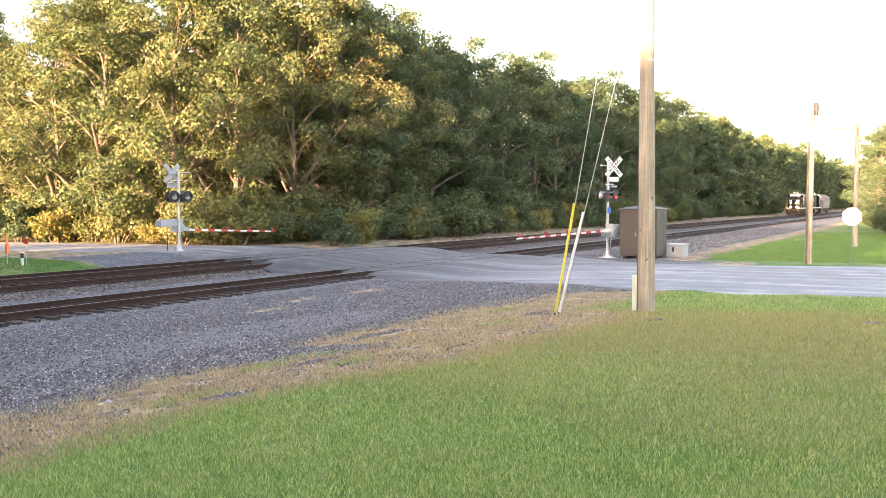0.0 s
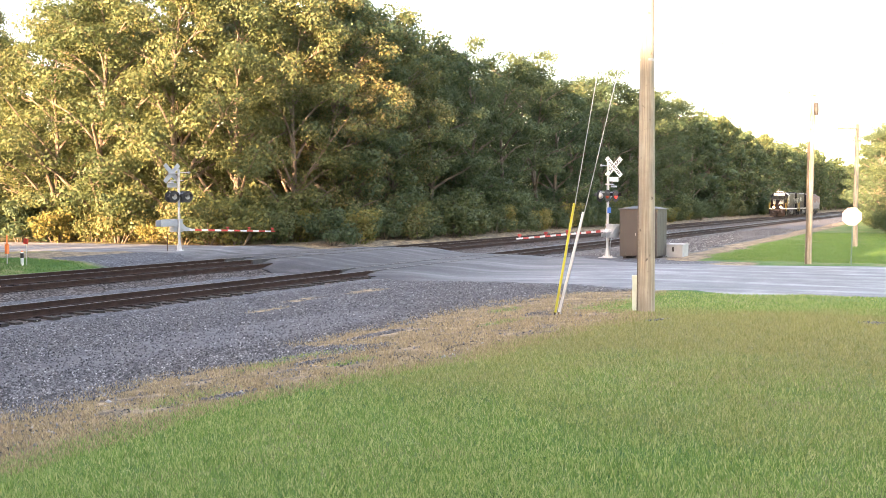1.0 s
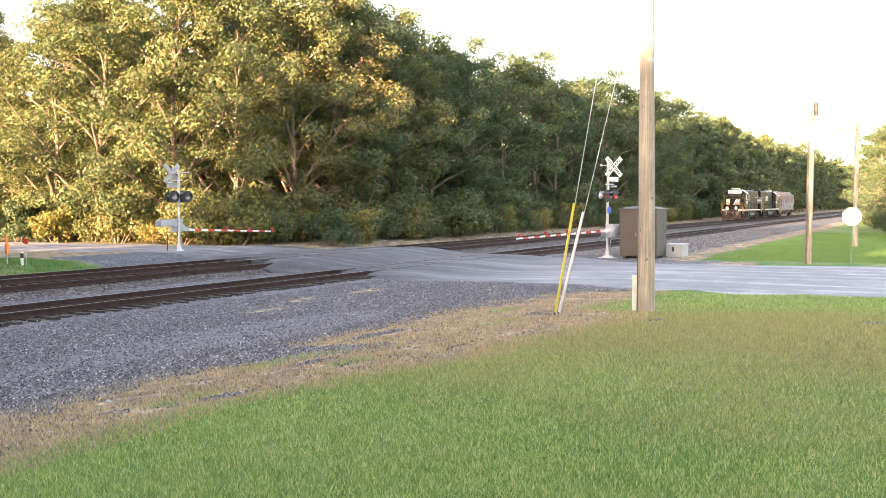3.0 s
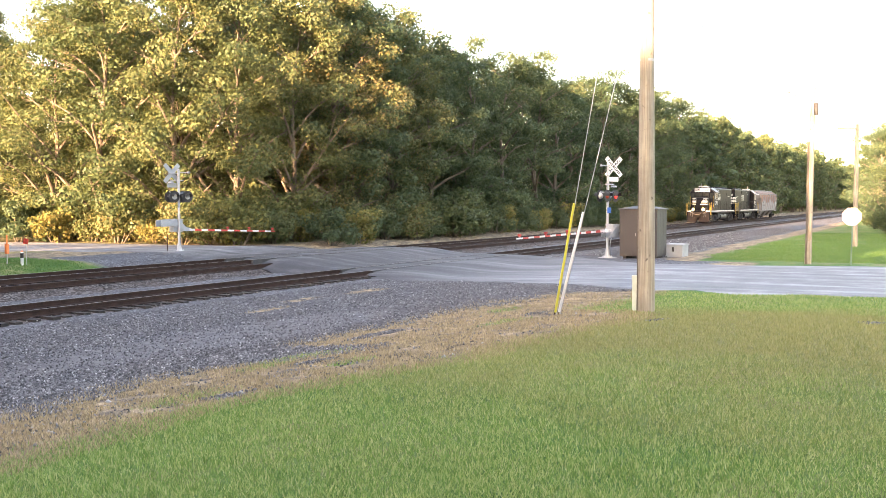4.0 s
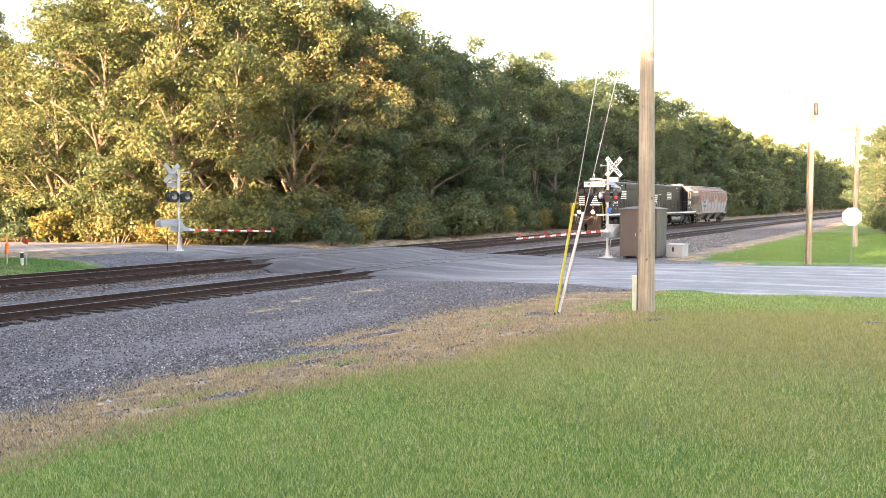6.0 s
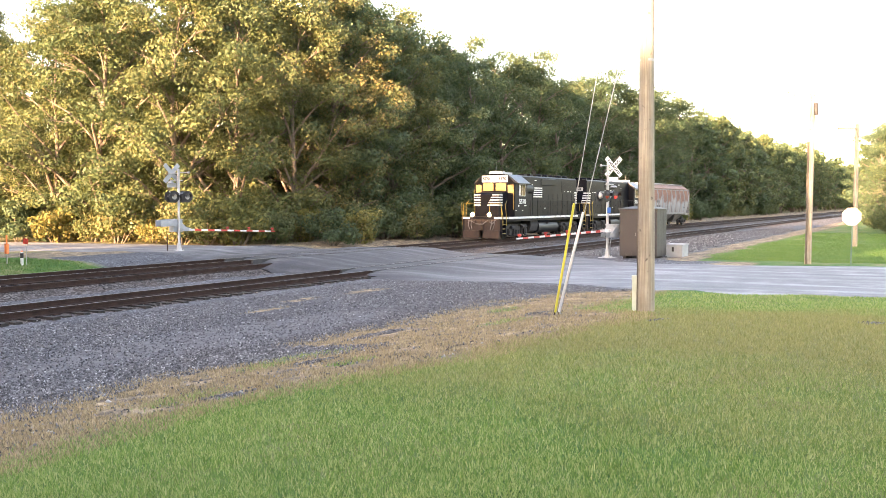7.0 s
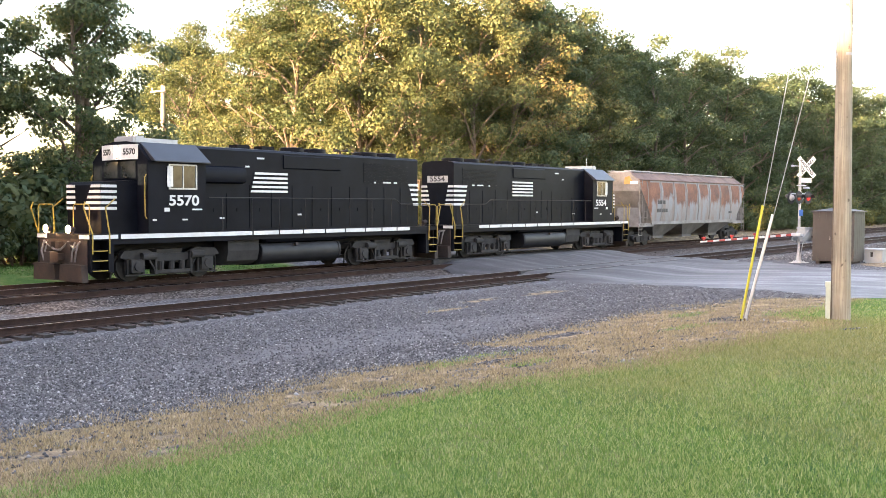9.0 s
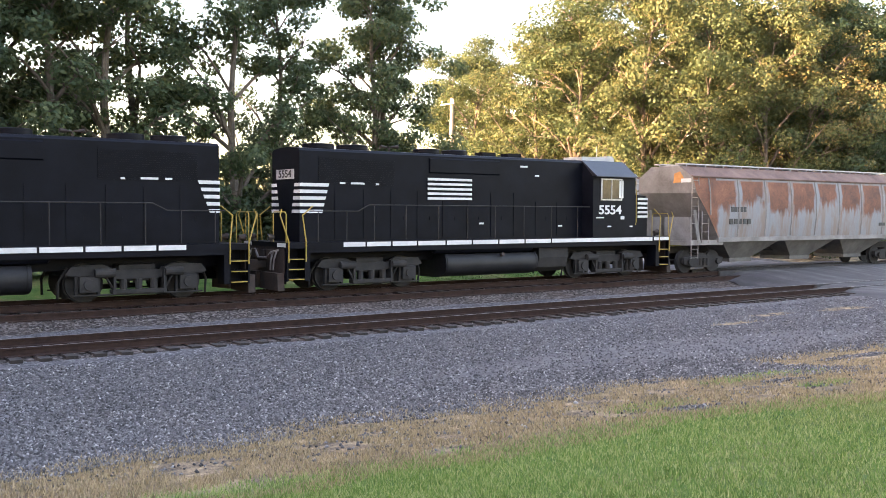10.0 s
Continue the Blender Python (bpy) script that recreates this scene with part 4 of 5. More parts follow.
def build_far_sign():
    ob = empty("warning_sign", pose(42.0, 54.5, gh(42, 54.5), 0, 0, 40), "grey-backed diamond road sign on a post", "road sign")
    bm = bmesh.new()
    box(bm, -0.03, 0.03, -0.02, 0.02, -0.1, 2.2)
    part("post", bm, M_STEELWIRE, ob)
    bm = bmesh.new()
    prism(bm, [(0.38, 1.9), (0, 2.28), (-0.38, 1.9), (0, 1.52)], "y", -0.03, -0.022)
    part("sign_back", bm, M_GREYBOX, ob)


build_far_sign()


# ---- train ----
SPEED, FRONT = 21.5, 16.30
M_UNDER = simple("dusty_running_gear", (0.007, 0.0066, 0.0066), (0.026, 0.0235, 0.023), 2.5, 0.85, grain=25, bump_s=0.4)
M_TANK = simple("dusty_black_tank_paint", (0.004, 0.0045, 0.0065), (0.016, 0.016, 0.018), 1.5, 0.5, grain=25, bump_s=0.1, spec=0.25)
M_CHUTE = simple("grimy_grey_chute_paint", (0.07, 0.066, 0.062), (0.15, 0.143, 0.135), 1.5, 0.8, grain=25)
M_PILOT = simple("rusty_black_steel", (0.009, 0.007, 0.0065), (0.040, 0.022, 0.016), 2.2, 0.8, grain=20, bump_s=0.3)
M_GLASS = simple("dark_window_glass", (0.02, 0.022, 0.022), (0.05, 0.055, 0.05), 2.0, 0.05, grain=5, bump_s=0.0)
M_AWNING = simple("faded_black_sheet", (0.009, 0.010, 0.014), (0.018, 0.020, 0.027), 1.5, 0.45, grain=30)
M_HOSE = simple("grey_rubber_hose", (0.09, 0.085, 0.085), (0.17, 0.16, 0.16), 3.0, 0.7)
M_YRAIL = simple("yellow_handrail_paint", (0.22, 0.15, 0.02), (0.32, 0.22, 0.035), 3.0, 0.5, grain=40, bump_s=0.05)


def glow(name, colour, strength):
    m, nt, b = mat(name)
    b.inputs["Base Color"].default_value = (*colour, 1)
    b.inputs["Emission Color"].default_value = (*colour, 1)
    b.inputs["Emission Strength"].default_value = strength
    return m


M_LAMP = glow("lit_headlamp", (1.0, 0.66, 0.30), 60.0)
M_LAMP_SOFT = glow("dim_headlamp", (1.0, 0.93, 0.8), 4.0)


def hopper_material():
    m, nt, b = mat("rusted_grey_hopper_paint")
    tc = nt.nodes.new("ShaderNodeTexCoord").outputs["Object"]
    sep = nt.nodes.new("ShaderNodeSeparateXYZ")
    nt.links.new(tc, sep.inputs[0])
    # rust fills the upper part of each panel between the ribs and runs down from it
    along_x = fmath(nt, "DIVIDE", fmath(nt, "SUBTRACT", sep.outputs[0], 1.50), 1.86)
    ph = fmath(nt, "FRACT", along_x)
    mp = nt.nodes.new("ShaderNodeMapping")
    mp.inputs["Scale"].default_value = (2.6, 1.0, 0.55)
    nt.links.new(tc, mp.inputs[0])
    streak, blot, fine = noise_node(nt, 1.0, 5, 0.65, mp.outputs[0]), noise_node(nt, 0.9, 5, 0.7, tc), noise_node(nt, 25, 3, 0.6, tc)
    wn_ = nt.nodes.new("ShaderNodeTexWhiteNoise")
    wn_.noise_dimensions = "1D"
    nt.links.new(fmath(nt, "FLOOR", along_x), wn_.inputs["W"])
    sides = fmath(nt, "MULTIPLY", fmath(nt, "SUBTRACT", 0.43, fmath(nt, "ABSOLUTE", fmath(nt, "SUBTRACT", ph, 0.52))), 6.0)
    hang = fmath(nt, "SUBTRACT", sep.outputs[2], fmath(nt, "SUBTRACT", 2.85, fmath(nt, "MULTIPLY", wn_.outputs["Value"], 0.6)))
    v = fmath(nt, "MINIMUM", sides, fmath(nt, "MULTIPLY", hang, 1.3))
    v = fmath(nt, "ADD", v, fmath(nt, "MULTIPLY", fmath(nt, "SUBTRACT", streak, 0.5), 1.9))
    v = fmath(nt, "ADD", v, fmath(nt, "MULTIPLY", fmath(nt, "SUBTRACT", blot, 0.5), 1.0))
    v = fmath(nt, "MINIMUM", v, fmath(nt, "MULTIPLY", fmath(nt, "SUBTRACT", 3.86, sep.outputs[2]), 6.0))
    endr = fmath(nt, "MULTIPLY", fmath(nt, "SUBTRACT", 2.2, sep.outputs[0]), 0.9)
    v = fmath(nt, "MAXIMUM", v, fmath(nt, "ADD", endr, fmath(nt, "MULTIPLY", fmath(nt, "SUBTRACT", streak, 0.5), 2.0)))
    rust = ramp(nt, fmath(nt, "ADD", fmath(nt, "MULTIPLY", blot, 0.6), fmath(nt, "MULTIPLY", fine, 0.4)), [(0.35, (0.060, 0.026, 0.018)), (0.52, (0.155, 0.058, 0.030)), (0.68, (0.29, 0.12, 0.058))])
    paint = ramp(nt, fmath(nt, "ADD", fmath(nt, "MULTIPLY", streak, 0.7), fmath(nt, "MULTIPLY", fine, 0.3)), [(0.3, (0.15, 0.158, 0.168)), (0.7, (0.26, 0.27, 0.285))])
    stain = fmath(nt, "MULTIPLY", ramp(nt, streak, [(0.44, (0, 0, 0)), (0.60, (1, 1, 1))]), 0.75)
    paint = mixc(nt, stain, paint, (0.17, 0.115, 0.085))
    nt.links.new(mixc(nt, ramp(nt, v, [(0.0, (0, 0, 0)), (0.35, (1, 1, 1))]), paint, rust), b.inputs["Base Color"])
    b.inputs["Roughness"].default_value = 0.75
    bump(nt, b, fine, 0.2, 0.01)
    return m


M_HOPPER = hopper_material()
M_ROOF_RUST = simple("rusted_roof_sheet", (0.070, 0.036, 0.027), (0.17, 0.105, 0.082), 0.9, 0.8, grain=20)
M_HOPPER_WHITE = simple("stained_pale_paint", (0.12, 0.108, 0.10), (0.25, 0.24, 0.235), 1.2, 0.7, grain=25)
M_RUST_PATCH = simple("orange_rust", (0.34, 0.14, 0.04), (0.50, 0.24, 0.08), 2.0, 0.85)


def text_part(name, body, size, material, parent, m, label="", align="CENTER", wide=1.0):
    """Flat raised letters in the built-in font."""
    cu = bpy.data.curves.new(name, "FONT")
    cu.body, cu.size, cu.extrude, cu.offset = body, size, 0.004, size * 0.024
    cu.align_x, cu.align_y = align, "CENTER"
    tmp = new("tmp", cu)
    bpy.context.view_layer.update()
    me = bpy.data.meshes.new_from_object(tmp.evaluated_get(bpy.context.evaluated_depsgraph_get()))
    bpy.data.objects.remove(tmp)
    me.name = name
    me.transform(Matrix.Diagonal((wide, 1, 1, 1)))
    me.materials.clear()
    me.materials.append(material)
    ob = new(name, me)
    ob.parent = parent
    ob.matrix_basis = m
    if label:
        tagged(ob, label)
    return ob


def wheelset(parent, x, r):
    bm = bmesh.new()
    tube(bm, [(0, -1.0, 0), (0, 1.0, 0)], 0.08, 10)
    for s in (-1, 1):
        tube(bm, [(0, s * 0.68, 0), (0, s * 0.705, 0), (0, s * 0.71, 0), (0, s * 0.83, 0)], [r + 0.028, r + 0.028, r, r - 0.006], 28)
        tube(bm, [(0, s * 0.83, 0), (0, s * 0.86, 0)], [r * 0.42, r * 0.36], 16)
        for k in range(4):
            a = k * math.pi / 2
            tube(bm, [(math.cos(a) * r * 0.62, s * 0.826, math.sin(a) * r * 0.62), (math.cos(a) * r * 0.62, s * 0.834, math.sin(a) * r * 0.62)], 0.05, 8)
    ob = part("wheelset", bm, M_UNDER, parent, "worn steel wheels on an axle", smooth_angle=35)
    ob.location = (x, 0, r)
    return ob


def loco_truck(parent, xc):
    """A four-wheel truck: cast side frames, springs, journal boxes, brake cylinders."""
    bm = bmesh.new()
    for s in (-1, 1):
        y0, y1 = (s * 1.02, s * 1.16) if s > 0 else (s * 1.16, s * 1.02)
        frame_line = [(-1.95, 0.78), (-1.80, 0.98), (-0.95, 1.02), (-0.6, 0.86), (0.6, 0.86), (0.95, 1.02), (1.80, 0.98), (1.95, 0.78), (1.72, 0.72), (0.95, 0.74), (0.55, 0.62), (-0.55, 0.62), (-0.95, 0.74), (-1.72, 0.72)]
        prism(bm, frame_line, "y", y0, y1)
        for xj in (-1.37, 1.37):
            box(bm, xj - 0.24, xj + 0.24, s * 1.19 - 0.09, s * 1.19 + 0.09, 0.30, 0.72)
            tube(bm, [(xj, s * 1.10, 0.5), (xj, s * 1.33, 0.5)], [0.17, 0.14], 14)
            box(bm, xj - 0.33, xj - 0.26, s * 1.10 - 0.06, s * 1.10 + 0.06, 0.22, 0.75)
            box(bm, xj + 0.26, xj + 0.33, s * 1.10 - 0.06, s * 1.10 + 0.06, 0.22, 0.75)
        for xs in (-0.42, 0.0, 0.42):
            tube(bm, [(xs, s * 1.14, 0.34), (xs, s * 1.14, 0.62)], 0.10, 10)
        box(bm, -0.75, 0.75, s * 1.14 - 0.13, s * 1.14 + 0.13, 0.24, 0.34)
        for xs in (-0.72, 0.66):
            box(bm, xs, xs + 0.07, s * 1.14 - 0.14, s * 1.14 + 0.14, 0.22, 0.92)
        for xs in (-0.95, 0.95):
            tube(bm, [(xs - 0.26, s * 1.25, 0.80), (xs + 0.26, s * 1.25, 0.80)], 0.12, 12)
            tube(bm, [(xs, s * 1.22, 0.75), (xs * 0.75, s * 1.22, 0.35)], 0.03, 6)
        tube(bm, [(-1.8, s * 1.2, 0.21), (1.8, s * 1.2, 0.21)], 0.025, 6)
        for xs in (-2.05, 2.05):
            tube(bm, [(xs * 0.9, s * 0.95, 0.95), (xs, s * 0.85, 0.55), (xs, s * 0.78, 0.12)], 0.035, 6)
    box(bm, -0.5, 0.5, -1.05, 1.05, 0.55, 1.0)
    box(bm, -1.9, -1.7, -1.0, 1.0, 0.7, 0.9)
    box(bm, 1.7, 1.9, -1.0, 1.0, 0.7, 0.9)
    tr = part("truck", bm, M_UNDER, parent, "dusty black cast truck frame with springs", bevel=0.012)
    tr.location = (xc, 0, 0)
    for xj in (-1.37, 1.37):
        wheelset(tr, xj, 0.508)
    return tr


def slanted(bm, u0, u1, z0, z1, n, slant, y, axis="y", t=0.008):
    """n level stripes, the forward edge slanting."""
    h = (z1 - z0) / (2 * n - 1)
    for k in range(n):
        a, b = z0 + 2 * k * h, z0 + (2 * k + 1) * h
        f = lambda z: u0 + slant * (z - z0) / (z1 - z0)
        prism(bm, [(f(a), a), (u1, a), (u1, b), (f(b), b)], axis, y - t, y + t)


def build_loco(label):
    lo = empty("locomotive", pose(0, 0, 0), label, "locomotive", "freight train")
    # underframe and walkway
    bm = bmesh.new()
    box(bm, 0.55, 17.48, -1.48, 1.48, 1.36, 1.535)
    box(bm, 0.75, 17.28, -0.55, 0.55, 0.85, 1.36)
    for s in (-1, 1):
        box(bm, 1.35, 16.68, s * 1.42 - 0.04, s * 1.42 + 0.04, 1.22, 1.36)
    part("underframe", bm, M_BLACK, lo, bevel=0.01)
    for s in (-1, 1):
        bm = bmesh.new()
        x = 1.6
        for k, w in enumerate((5.35, 1.25, 1.2, 1.15, 1.1, 1.15, 1.0, 0.95, 0.85)):
            box(bm, x, x + w - 0.07, s * 1.487 - 0.006, s * 1.487 + 0.006, 1.385, 1.525)
            x += w
        box(bm, 0.6, 1.5, s * 1.487 - 0.006, s * 1.487 + 0.006, 1.40, 1.52)
        part("sill_stripe", bm, M_WHITE, lo, "scuffed white sill stripe")
    # long hood
    bm = bmesh.new()
    sect = [(-0.92, 1.535), (-0.92, 4.33), (-0.82, 4.41), (-0.3, 4.46), (0.3, 4.46), (0.82, 4.41), (0.92, 4.33), (0.92, 1.535)]
    prism(bm, sect, "x", 4.8, 16.75)
    hood = part("long_hood", bm, M_BLACK, lo, bevel=0.02)
    bm = bmesh.new()
    prism(bm, [(-0.965, 3.80), (-0.965, 4.24), (-0.74, 4.42), (0.74, 4.42), (0.965, 4.24), (0.965, 3.80), (0.9, 3.74), (-0.9, 3.74)], "x", 8.9, 11.9)
    part("brake_housing", bm, M_BLACK, hood, bevel=0.015)
    for s in (-1, 1):
        if s < 0:
            bm = bmesh.new()
            prism(bm, [(s * 0.9, 3.16), (s * 1.16, 3.22), (s * 1.22, 3.5), (s * 1.12, 3.72), (s * 0.9, 3.78)], "x", 4.9, 6.9)
            part("blower_duct", bm, M_BLACK, hood, smooth_angle=50)
        for k in range(11):
            bm = bmesh.new()
            x = 5.15 + k * 1.04
            zt = 2.85 if k < 2 else 3.15
            box(bm, x + 0.03, x + 1.01, s * 0.928 - 0.01, s * 0.928 + 0.01, 1.62, zt)
            box(bm, x + 0.47, x + 0.52, s * 0.945 - 0.012, s * 0.945 + 0.012, 2.2, 2.32)
            part("hood_door", bm, M_BLACK, hood, bevel=0.006)
        bm = bmesh.new()
        for k in range(14):
            box(bm, 13.3, 16.1, s * 0.93 - 0.012, s * 0.93 + 0.012, 3.32 + k * 0.06, 3.36 + k * 0.06)
        part("radiator_grille", bm, M_BLACK, hood)
    for x, r in ((15.6, 0.52), (14.35, 0.52), (11.4, 0.46), (10.2, 0.46)):
        bm = bmesh.new()
        tube(bm, [(x, 0, 4.42), (x, 0, 4.60), (x, 0, 4.62)], [r, r, r - 0.05], 24)
        part("roof_fan", bm, M_BLACK, hood, smooth_angle=35)
    for x in (7.6, 8.8):
        bm = bmesh.new()
        box(bm, x - 0.3, x + 0.3, -0.22, 0.22, 4.44, 4.60)
        part("exhaust_stack", bm, M_BLACK, hood, bevel=0.02)
    bm = bmesh.new()
    tube(bm, [(12.9, 0, 4.45), (12.9, 0, 4.60)], 0.04, 8)
    for a, y in ((0.34, 0), (0.26, 0.09), (-0.3, -0.08)):
        tube(bm, [(12.9, y, 4.62), (12.9 - a, y, 4.64)], [0.02, 0.065], 10)
    part("air_horn", bm, M_PILOT, hood, smooth_angle=40)
    # short hood (nose) with its stripes
    bm = bmesh.new()
    prism(bm, [(1.30, 1.535), (1.28, 3.04), (1.40, 3.14), (2.62, 3.22), (2.62, 1.535)], "y", -0.92, 0.92)
    nose = part("nose", bm, M_BLACK, lo, bevel=0.04)
    for s in (-1, 1):
        bm = bmesh.new()
        slanted(bm, 1.30, 1.84, 2.28, 3.06, 5, 0.0, s * 0.926)
        part("nose_stripe", bm, M_WHITE, nose, "white stripes painted on the nose")
        bm = bmesh.new()
        h = 0.78 / 9
        for k in range(5):
            a, b = 2.28 + 2 * k * h, 2.28 + (2 * k + 1) * h
            ya = 0.03 + 0.42 * (a - 2.28) / 0.78 if s < 0 else 0.46
            yb = 0.03 + 0.42 * (b - 2.28) / 0.78 if s < 0 else 0.46
            prism(bm, [(s * ya, a), (s * 0.92, a), (s * 0.92, b), (s * yb, b)], "x", 1.262, 1.29)
        part("nose_stripe", bm, M_WHITE, nose, "white stripes painted on the nose")
        bm = bmesh.new()
        slanted(bm, *((16.46, 16.76, 2.42, 3.34, 5, -0.36) if s < 0 else (15.98, 16.76, 2.42, 3.34, 5, -0.24)), s * 0.946)
        part("hood_stripe", bm, M_WHITE, hood, "white stripes round the hood's end")
        bm = bmesh.new()
        h = 0.92 / 9
        for k in range(5):
            a, b = 2.42 + 2 * k * h, 2.42 + (2 * k + 1) * h
            ya, yb = 0.42 + 0.22 * k / 5, 0.42 + 0.22 * (k + 0.5) / 5
            prism(bm, [(s * ya, a), (s * 0.91, a), (s * 0.91, b), (s * yb, b)], "x", 16.75, 16.762)
        part("hood_stripe", bm, M_WHITE, hood, "white stripes round the hood's end")
        bm = bmesh.new()
        slanted(bm, *((7.28, 9.06) if s < 0 else (10.15, 12.0)), 2.88, 3.60, 5, 0.22 if s < 0 else 0.0, s * 0.968, t=0.012)
        part("emblem", bm, M_WHITE, hood, "five white stripes as an emblem")
        bm = bmesh.new()
        for x0, x1, z in ((13.9, 14.02, 3.32), (14.45, 14.95, 3.33), (15.15, 15.35, 3.33), (7.6, 7.95, 4.07), (7.05, 7.25, 3.76), (9.6, 9.8, 2.05), (5.9, 6.1, 1.95)):
            box(bm, x0, x1, s * 0.945 - 0.004, s * 0.945 + 0.004, z, z + 0.06)
        part("stencil", bm, M_WHITE, hood, "small white stencilled bars")
    # cab
    bm = bmesh.new()
    prism(bm, [(-1.5, 1.535), (-1.5, 3.84), (-0.9, 4.40), (-0.35, 4.47), (0.35, 4.47), (0.9, 4.40), (1.5, 3.84), (1.5, 1.535)], "x", 2.6, 4.86)
    cab = part("cab", bm, M_BLACK, lo, bevel=0.025)
    for s in (-1, 1):
        bm = bmesh.new()
        prism(bm, [(s * 1.5, 3.83), (s * 1.72, 3.80), (s * 1.72, 3.83), (s * 0.92, 4.43), (s * 0.92, 4.40)], "x", 2.72, 4.9)
        part("cab_roof_awning", bm, M_AWNING, cab, "grey-black canvas-like roof sheet")
    for s in (-1, 1):
        bm = bmesh.new()
        box(bm, 3.42, 4.42, s * 1.505 - 0.02, s * 1.505 + 0.02, 2.98, 3.70)
        part("side_window", bm, M_GLASS, cab, "dark cab side window")
        bm = bmesh.new()
        for a, b, c, d in ((3.36, 4.48, 3.70, 3.75), (3.36, 4.48, 2.93, 2.98), (3.36, 3.42, 2.93, 3.75), (4.42, 4.48, 2.93, 3.75), (3.90, 3.94, 2.98, 3.70)):
            box(bm, a, b, s * 1.515 - 0.025, s * 1.515 + 0.025, c, d)
        part("window_frame", bm, M_STEELWIRE, cab)
        bm = bmesh.new()
        box(bm, 3.30, 3.52, s * 1.53 - 0.01, s * 1.53 + 0.01, 3.02, 3.68)
        part("wind_deflector", bm, M_WHITE, cab, "pale wind deflector pane")
        bm = bmesh.new()
        y0, y1 = sorted((s * 0.98, s * 1.42))
        box(bm, 2.585, 2.60, y0, y1, 3.05, 3.72)
        part("door_window", bm, M_GLASS, cab)
        bm = bmesh.new()
        y0, y1 = sorted((s * 0.08, s * 0.86))
        box(bm, 2.58, 2.60, y0, y1, 3.30, 3.82)
        part("windshield", bm, M_GLASS, cab)
        bm = bmesh.new()
        box(bm, 3.2, 3.4, s * 1.505 - 0.004, s * 1.505 + 0.004, 2.22, 2.34)
        box(bm, 4.3, 4.7, s * 1.505 - 0.004, s * 1.505 + 0.004, 2.26, 2.31)
        box(bm, 2.75, 2.9, s * 1.505 - 0.004, s * 1.505 + 0.004, 1.93, 1.98)
        box(bm, 3.9, 4.1, s * 1.505 - 0.004, s * 1.505 + 0.004, 1.93, 1.98)
        part("stencil", bm, M_WHITE, cab, "small white stencilled bars")
        bm = bmesh.new()
        tube(bm, [(2.56, s * 1.46, 2.0), (2.5, s * 1.46, 2.1), (2.5, s * 1.46, 3.3), (2.56, s * 1.46, 3.4)], 0.018, 6)
        part("grab_iron", bm, M_YRAIL, cab)
    bm = bmesh.new()
    prism(bm, [(2.62, -0.98), (2.60, -0.98), (2.48, -0.26), (2.48, 0.26), (2.60, 0.98), (2.62, 0.98)], "z", 3.88, 4.36)
    part("number_panel", bm, M_WHITE, cab, "white panel over the windshield", bevel=0.012)
    for z in (4.02, 4.23):
        bm = bmesh.new()
        tube(bm, [(2.482, 0, z), (2.47, 0, z)], [0.115, 0.115], 16)
        part("headlight_rim", bm, M_PILOT, cab)
        bm = bmesh.new()
        tube(bm, [(2.47, 0, z), (2.44, 0, z)], [0.088, 0.08], 14)
        part("headlight", bm, M_LAMP_SOFT, cab, "pale round headlight", smooth_angle=40)
    bm = bmesh.new()
    box(bm, 2.75, 4.5, -0.5, 0.5, 4.46, 4.60)
    box(bm, 2.85, 3.15, -0.52, 0.52, 4.46, 4.66)
    part("roof_unit", bm, M_SILVER, cab, "pale roof ventilator unit", bevel=0.03)
    bm = bmesh.new()
    tube(bm, [(3.5, 0.3, 4.5), (3.5, 0.3, 5.05)], 0.012, 6)
    part("antenna", bm, M_WHITE, cab)
    # fuel tank, reservoirs
    bm = bmesh.new()
    belly = [(-1.36 * math.copysign(abs(math.cos(k * math.pi / 12)) ** 0.55, math.cos(k * math.pi / 12)), 0.68 - 0.42 * math.sin(k * math.pi / 12) ** 0.7) for k in range(13)]
    prism(bm, belly[::-1] + [(-1.34, 0.9), (-1.22, 1.05), (1.22, 1.05), (1.34, 0.9)], "x", 7.45, 11.5)
    tank = part("fuel_tank", bm, M_TANK, lo, "dusty black rounded fuel tank", smooth_angle=40)
    for x in (7.5, 11.42):
        bm = bmesh.new()
        prism(bm, [(y * 1.012, 0.68 + (z - 0.68) * 1.02) for y, z in belly[::-1]] + [(-1.36, 0.9), (-1.24, 1.06), (1.24, 1.06), (1.36, 0.9)], "x", x - 0.03, x + 0.03)
        part("tank_rim", bm, M_TANK, tank, smooth_angle=40)
    for s in (-1, 1):
        bm = bmesh.new()
        tube(bm, [(9.1, s * 1.30, 0.98), (9.1, s * 1.42, 1.02)], [0.06, 0.07], 10)
        part("filler_cap", bm, M_PILOT, tank)
    for s in (-1, 1):
        bm = bmesh.new()
        tube(bm, [(7.6, s * 1.2, 1.22), (7.68, s * 1.2, 1.22), (11.9, s * 1.2, 1.22), (11.98, s * 1.2, 1.22)], [0.06, 0.135, 0.135, 0.06], 14)
        part("air_reservoir", bm, M_BLACK, lo, smooth_angle=40)
    bm = bmesh.new()
    prism(bm, [(-1.22, 0.5), (-1.32, 0.85), (-1.3, 1.2), (1.3, 1.2), (1.32, 0.85), (1.22, 0.5), (0.9, 0.34), (-0.9, 0.34)], "x", 5.95, 7.35)
    part("battery_box", bm, M_UNDER, lo, bevel=0.03)
